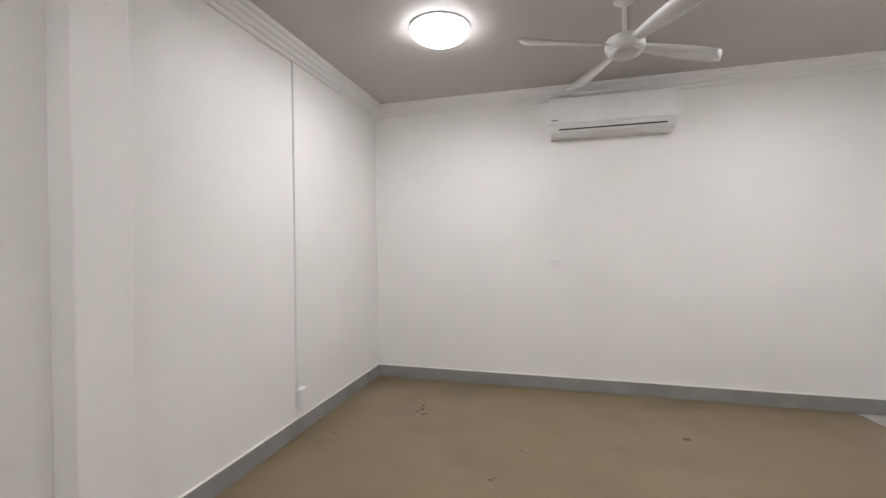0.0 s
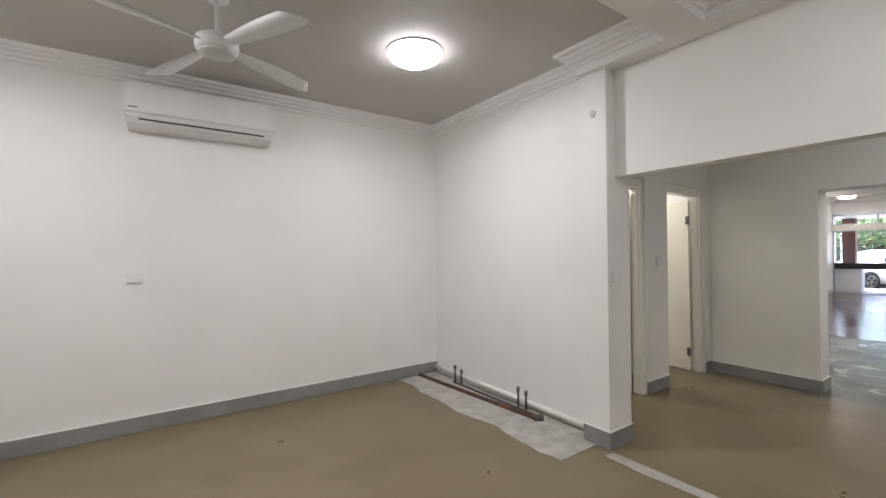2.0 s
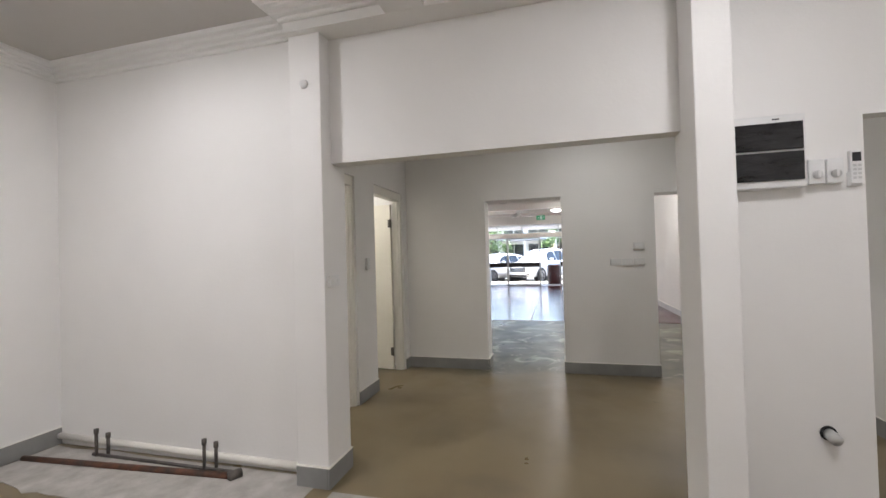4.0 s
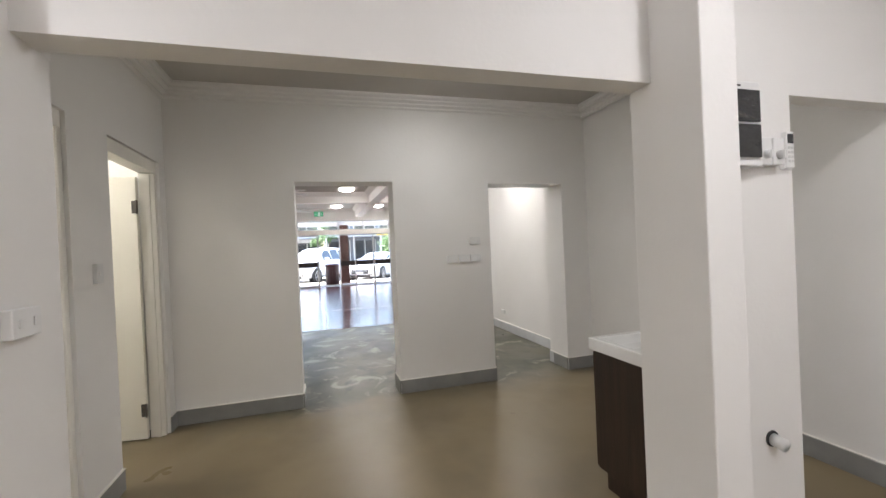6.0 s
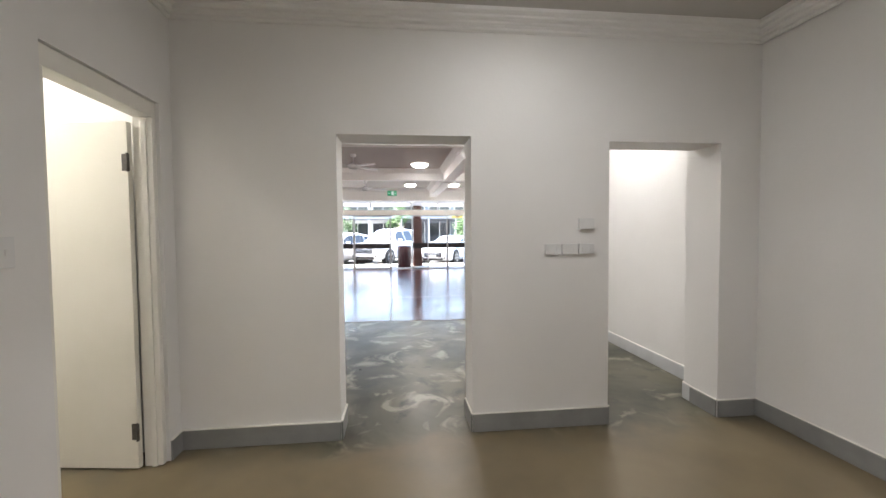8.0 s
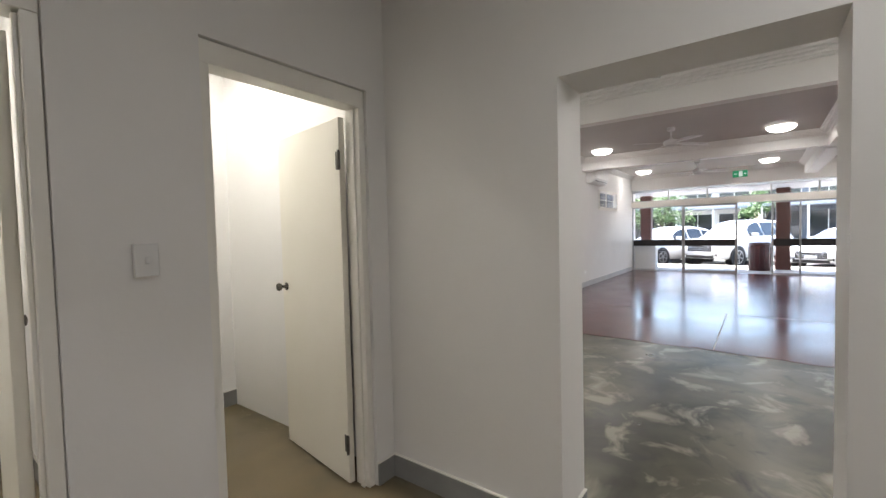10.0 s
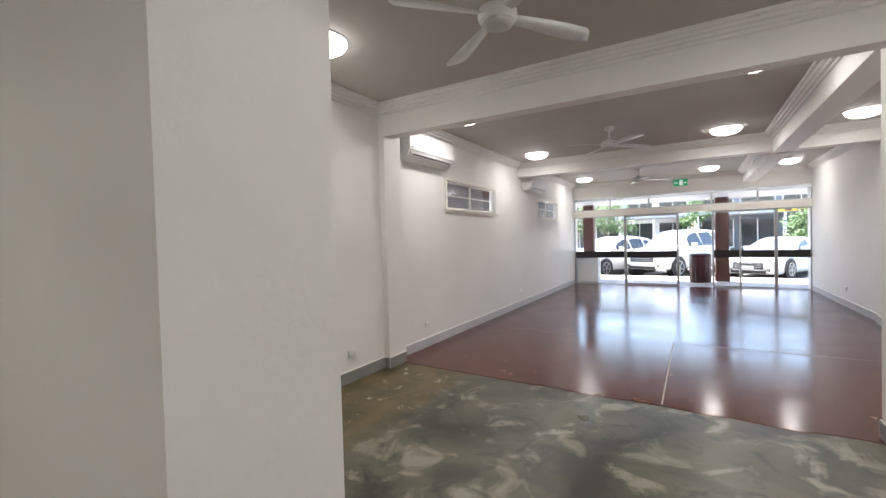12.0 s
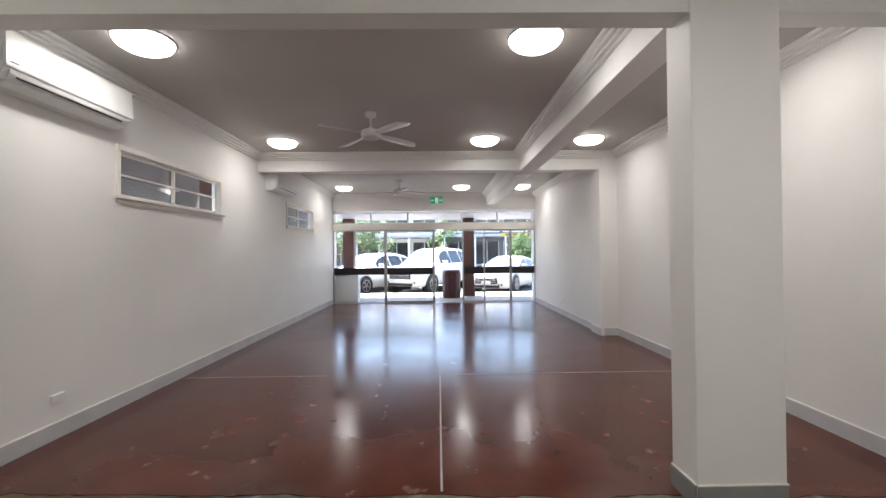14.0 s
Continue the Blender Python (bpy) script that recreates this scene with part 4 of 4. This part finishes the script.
col = tagged(new("awning_post"), "square maroon painted awning post on the footpath", "post", "awning posts")
part("shaft", box(-0.18, -0.18, 0, 0.18, 0.18, 2.64, 0.01), "maroon", col)
part("base", box(-0.2, -0.2, 0, 0.2, 0.2, 0.25, 0.01), "maroon", col)
place(col, [pose(22.4, 4.55, -0.02), pose(22.5, 0.53, -0.02)])
bn = tagged(new("street_bin"), "round dark red street bin", "bin")
part("drum", lathe([(0.27, 0), (0.285, 0.02), (0.285, 0.80), (0.27, 0.82), (0.1, 0.82)], 28), "binred", bn, smooth=True)
part("rim", lathe([(0.295, 0.80), (0.30, 0.82), (0.295, 0.87), (0.26, 0.90), (0.05, 0.905)], 28), "binred", bn, smooth=True)
for k in range(14):
    a = 2 * math.pi * k / 14
    part("slat", cyl(0.012, (0.288 * math.cos(a), 0.288 * math.sin(a), 0.05), (0.288 * math.cos(a), 0.288 * math.sin(a), 0.79), 6), "binred", bn)
bn.matrix_basis = pose(21.95, 1.13, -0.02)
cb = tagged(new("cabinet"), "low white cabinet standing against the shop glass", "cabinet")
part("body", box(20.56, 3.92, 0.05, 20.95, 4.56, 0.82, 0.005), "render", cb)
part("top", box(20.54, 3.90, 0.82, 20.97, 4.58, 0.85, 0.004), "plastic", cb)
part("plinth", box(20.59, 3.95, -0.02, 20.92, 4.53, 0.05), "plastic_grey", cb)


def curve(points):
    """A smoothed height or width along a car, from (place, value) pairs."""
    xs = np.linspace(points[0][0], points[-1][0], 241)
    ys = np.interp(xs, [p[0] for p in points], [p[1] for p in points])
    pad = np.concatenate([np.full(6, ys[0]), ys, np.full(6, ys[-1])])
    soft = np.convolve(pad, np.hanning(13) / np.hanning(13).sum(), "valid")
    return lambda x: float(np.interp(x, xs, soft))


def grid_mesh(rows, closed):
    bm = bmesh.new()
    vs = [[bm.verts.new(p) for p in r] for r in rows]
    n = len(vs[0])
    for a, b in zip(vs, vs[1:]):
        for i in range(n if closed else n - 1):
            bm.faces.new((a[i], a[(i + 1) % n], b[(i + 1) % n], b[i]))
    if closed:
        bm.faces.new(list(reversed(vs[0])))
        bm.faces.new(vs[-1])
    bmesh.ops.recalc_face_normals(bm, faces=bm.faces)
    return bm


def car(L, W, shoulder, roof, sides, clear, wr, label):
    """A car: nose at 0, tail at -L, on wheels at z = 0. shoulder: (place, height) of bonnet and belt; roof: of the cabin's outline; sides: the side windows."""
    e = new("car")
    h = W / 2
    top, crown = curve(shoulder), curve(roof)
    wide = curve([(0, 0.66 * h), (0.06, 0.80 * h), (0.25, 0.93 * h), (0.7, h), (L - 0.7, h), (L - 0.2, 0.93 * h), (L, 0.80 * h)])
    low = curve([(0, clear + 0.08), (0.15, clear), (L - 0.4, clear), (L, clear + 0.16)])

    def section(x):
        w, z0, z1 = wide(x), low(x), top(x)
        half = [(0.88 * w, z0), (0.98 * w, z0 + 0.10 * (z1 - z0)), (w, z0 + 0.45 * (z1 - z0)), (0.985 * w, z0 + 0.66 * (z1 - z0)), (0.95 * w, z1 - 0.05), (0.89 * w, z1 - 0.008), (0.5 * w, z1 + 0.012)]
        return [(-x, y, z) for y, z in half] + [(-x, -y, z) for y, z in reversed(half)]
    part("body", grid_mesh([section(x) for x in [0, 0.03, 0.08, 0.16, 0.28] + [0.45 + (L - 0.75) * k / 22 for k in range(23)] + [L - 0.18, L - 0.07, L]], True), "car", e, smooth=True)
    x0, x1 = roof[0][0], roof[-1][0]

    def side_y(x, z):
        base = top(x) - 0.03
        return wide(x) * (0.90 - 0.30 * (z - base) / 0.62)

    def hoop(x):
        base, z1 = top(x) - 0.03, max(crown(x), top(x))
        pts = [(side_y(x, base), base), (side_y(x, base + 0.5 * (z1 - base)), base + 0.5 * (z1 - base)), (side_y(x, z1 - 0.07) - 0.01, max(base, z1 - 0.07)), (side_y(x, z1) - 0.09, z1 - 0.02), (0.3, z1)]
        return [(-x, y, z) for y, z in pts] + [(-x, -y, z) for y, z in reversed(pts)]
    part("cabin", grid_mesh([hoop(x0 + (x1 - x0) * k / 30) for k in range(31)], True), "car", e, smooth=True)
    for s in (-1, 1):
        for a, b in sides:
            rows = []
            for k in range(9):
                x = a + (b - a) * k / 8
                zl = top(x) + 0.03
                zh = max(zl + 0.01, crown(x) - 0.12)
                rows.append([(-x, s * (side_y(x, zl + (zh - zl) * t) + 0.012), zl + (zh - zl) * t) for t in (0, 0.5, 1)])
            part("side_window", grid_mesh(rows, False), "tint", e, "dark glass")
        ma = sides[0][0]
        part("mirror", box(-ma - 0.22, s * (0.86 * h), top(ma) + 0.02, -ma - 0.10, s * (1.10 * h), top(ma) + 0.16, 0.03), "car", e)
        z = top(0.3)
        lamp_rows = [[(-x + 0.02, s * (wide(x) * 0.96 + 0.012 - 0.16 * u), z - 0.20 + t * 0.12 - 0.03 * u) for t in (0, 1)] for x, u in ((0.55, 0.0), (0.28, 0.12), (0.12, 0.5), (0.03, 1.0), (0.0, 2.0))]
        part("headlight", grid_mesh(lamp_rows, False), "lens", e, "clear headlight")
        part("fog_light", box(-0.10, s * h * 0.50, clear + 0.12, 0.0, s * h * 0.72, clear + 0.22, 0.02), "black", e)
        part("door_line", box(-(sides[0][1] + 0.02), s * h * 0.99, clear + 0.12, -(sides[0][1]), s * h * 1.003, top(2.2) - 0.1), "plastic_grey", e)
    xr = next(x for x in np.linspace(x0, x1, 80) if crown(x) > max(p[1] for p in roof) - 0.10)
    rows = [[(-x + 0.014, y * (side_y(x, crown(x)) - 0.10), max(crown(x), top(x)) + 0.010) for y in (-1, -0.4, 0.4, 1)] for x in np.linspace(x0 + 0.12, xr, 8)]
    part("windscreen", grid_mesh(rows, False), "screen", e, "windscreen reflecting the bright sky")
    z = top(0.1)
    part("grille", box(-0.12, -h * 0.52, z - 0.34, 0.012, h * 0.52, z - 0.11, 0.03), "black", e, "dark grille")
    for k in range(2):
        part("grille_bar", box(-0.02, -h * 0.47, z - 0.27 + 0.07 * k, 0.02, h * 0.47, z - 0.255 + 0.07 * k, 0.004), "chrome", e)
    part("lower_intake", box(-0.10, -h * 0.60, clear + 0.04, 0.008, h * 0.60, clear + 0.15, 0.02), "black", e)
    part("number_plate", box(0.0, -0.19, clear + 0.20, 0.025, 0.19, clear + 0.30, 0.004), "plastic", e)
    for x in (-0.88, -L + 0.92):
        for s in (-1, 1):
            part("wheel_arch", cyl(wr + 0.05, (x, s * (h - 0.25), wr), (x, s * (h + 0.004), wr), 28), "black", e)
            w = part("wheel", cyl(wr, (x, s * (h - 0.21), wr), (x, s * (h + 0.015), wr), 28, bev=0.03), "tyre", e, smooth=True)
            part("rim", grid_mesh([[(q * math.cos(a), q * math.sin(a), zz) for q, zz in ((wr * 0.60, 0), (wr * 0.69, 0), (wr * 0.69, 0.014), (wr * 0.60, 0.014))] for a in (2 * math.pi * k / 24 for k in range(25))], True), "rim", w).matrix_basis = pose(x, s * (h + 0.012), wr, -90 * s, 0, 0)
            for k in range(5):
                part("spoke", box(-0.025, 0.0, 0.0, 0.025, wr * 0.63, 0.012, 0.003, segs=1), "rim", w).matrix_basis = pose(x, s * (h + 0.013), wr, -90 * s, 0, 0) @ pose(0, 0, 0, 0, 0, 72 * k)
    return tagged(e, label, "car", "parked cars")


def park(c, ax, ay):
    """Nose-in angle parking: the front axle's middle at (ax, ay)."""
    c.matrix_basis = pose(ax, ay, -0.15, 0, 0, 150) @ pose(0.88, 0, 0)


park(car(4.85, 1.92, [(0, 0.80), (0.12, 0.98), (0.5, 1.06), (1.3, 1.13), (4.6, 1.14), (4.85, 1.0)],
         [(1.2, 1.12), (1.95, 1.70), (2.3, 1.80), (3.4, 1.82), (4.35, 1.76), (4.75, 1.15)], [(1.75, 2.62), (2.70, 3.55), (3.63, 4.40)], 0.30, 0.38, "large white four-wheel drive parked nose to the kerb"), 25.15, 2.60)
park(car(4.80, 1.86, [(0, 0.58), (0.12, 0.72), (0.6, 0.82), (1.4, 0.93), (4.3, 0.98), (4.80, 0.86)],
         [(1.15, 0.88), (2.1, 1.33), (2.5, 1.43), (3.0, 1.43), (3.7, 1.32), (4.6, 0.99)], [(1.80, 2.68), (2.75, 3.55)], 0.17, 0.34, "low white fastback sedan parked nose to the kerb"), 25.40, -0.75)
park(car(4.7, 1.85, [(0, 0.72), (0.12, 0.86), (0.5, 0.95), (1.3, 1.02), (4.4, 1.05), (4.7, 0.9)],
         [(1.1, 0.99), (1.95, 1.50), (2.3, 1.60), (3.2, 1.62), (4.1, 1.50), (4.6, 1.06)], [(1.70, 2.58), (2.66, 3.50), (3.58, 4.15)], 0.22, 0.35, "white hatchback parked beside the awning post"), 24.95, 5.15)


def tree(x, y, height, spread, seed, label):
    rnd = random.Random(seed)
    e = new("tree")
    bm = cyl(0.05 * height * 0.5, (0, 0, 0), (0.1, 0, height * 0.5), 10, 0.03 * height * 0.5)
    tips = []
    for k in range(7):
        a, r = rnd.uniform(0, 6.28), rnd.uniform(0.3, 0.75) * spread
        tip = (0.1 + r * math.cos(a), r * math.sin(a), height * rnd.uniform(0.55, 0.95))
        cyl(0.012 * height, (0.08, 0, height * rnd.uniform(0.3, 0.5)), tip, 7, 0.004 * height, bm=bm)
        tips.append(tip)
    part("trunk", bm, "bark", e)
    verts, faces = [], []
    for k in range(2600):
        c = Vector(rnd.choice(tips)) + Vector((rnd.gauss(0, .28), rnd.gauss(0, .28), rnd.gauss(0, .2))) * spread * 0.8
        c.z = max(c.z, height * 0.32)
        s = rnd.uniform(0.05, 0.11) * (0.5 + 0.13 * height)
        u = Vector((rnd.gauss(0, 1), rnd.gauss(0, 1), rnd.gauss(0, 1))).normalized()
        v = u.orthogonal().normalized()
        i = len(verts)
        verts += [c - u * s, c + v * s * 0.5, c + u * s, c - v * s * 0.5]
        faces.append((i, i + 1, i + 2, i + 3))
    me = bpy.data.meshes.new("crown")
    me.from_pydata([tuple(v) for v in verts], [], faces)
    me.materials.append(M["leaf"])
    cr = new("crown", me)
    cr.parent = e
    e.matrix_basis = pose(x, y, -0.15)
    return tagged(e, label, "tree", "street trees")


tree(37, 8.6, 4.3, 2.6, 3, "leafy green street tree with a broad crown")
tree(38.5, 6.8, 4.0, 1.9, 5, "leafy green street tree")
tree(43, 0.9, 4.2, 1.2, 8, "slender yellow-green street tree")
tree(31.5, -3.2, 2.5, 0.95, 11, "small round green street tree")


def far_shop(name, x, y0, y1, zt, material, label, bays, awn):
    e = new(name)
    part("wall", box(x, y0, 0, x + 6, y1, zt), material, e)
    part("roof", box(x - 0.3, y0 - 0.2, zt, x + 6.2, y1 + 0.2, zt + 0.25, 0.03), "roof", e)
    w = (y1 - y0) / bays
    for k in range(bays):
        a, b = y0 + w * k + 0.25, y0 + w * (k + 1) - 0.25
        for z0, z1 in ((0.4, 2.4), (3.3, min(4.5, zt - 0.3))):
            if z1 - z0 > 0.4:
                wd = part("window", box(x - 0.03, a, z0, x + 0.02, b, z1), "tint", e)
                for u in (a - 0.05, (a + b) / 2 - 0.025, b):
                    part("frame", box(x - 0.06, u, z0 - 0.05, x - 0.03, u + 0.05, z1 + 0.05), "trim", wd)
                part("sill", box(x - 0.1, a - 0.08, z0 - 0.08, x, b + 0.08, z0), "trim", wd)
    part("awning", box(x - 2.6, y0, 2.75, x, y1, 2.95, 0.02), awn, e)
    for k in range(bays + 1):
        part("post", box(x - 2.5, y0 + w * k - 0.06, 0, x - 2.38, y0 + w * k + 0.06, 2.75), "trim", e)
    return tagged(e, label, "building", kind="")


far_shop("shop_building", 46, 1.5, 14, 4.9, "render", "pale two-storey shop building across the street", 5, "awning")
far_shop("shop_building", 45, -9, 1.0, 5.4, "greyrender", "grey shop building with a yellow awning sign across the street", 4, "awning")
far_shop("shop_building", 47, 14.5, 32, 5.0, "render", "long pale shop building across the street", 6, "awning")
far_shop("shop_building", 46, -30, -9.5, 4.6, "render", "pale shop building further down the street", 7, "awning")
sg = tagged(new("sign_board"), "long yellow sign board under the far awning", "sign")
part("board", box(42.3, -9.4, 2.78, 42.4, -3.6, 3.0, 0.01), "yellow", sg)
for k in range(9):
    part("bar", box(42.27, -9.1 + 0.6 * k, 2.83, 42.3, -8.75 + 0.6 * k, 2.95), "maroon", sg)
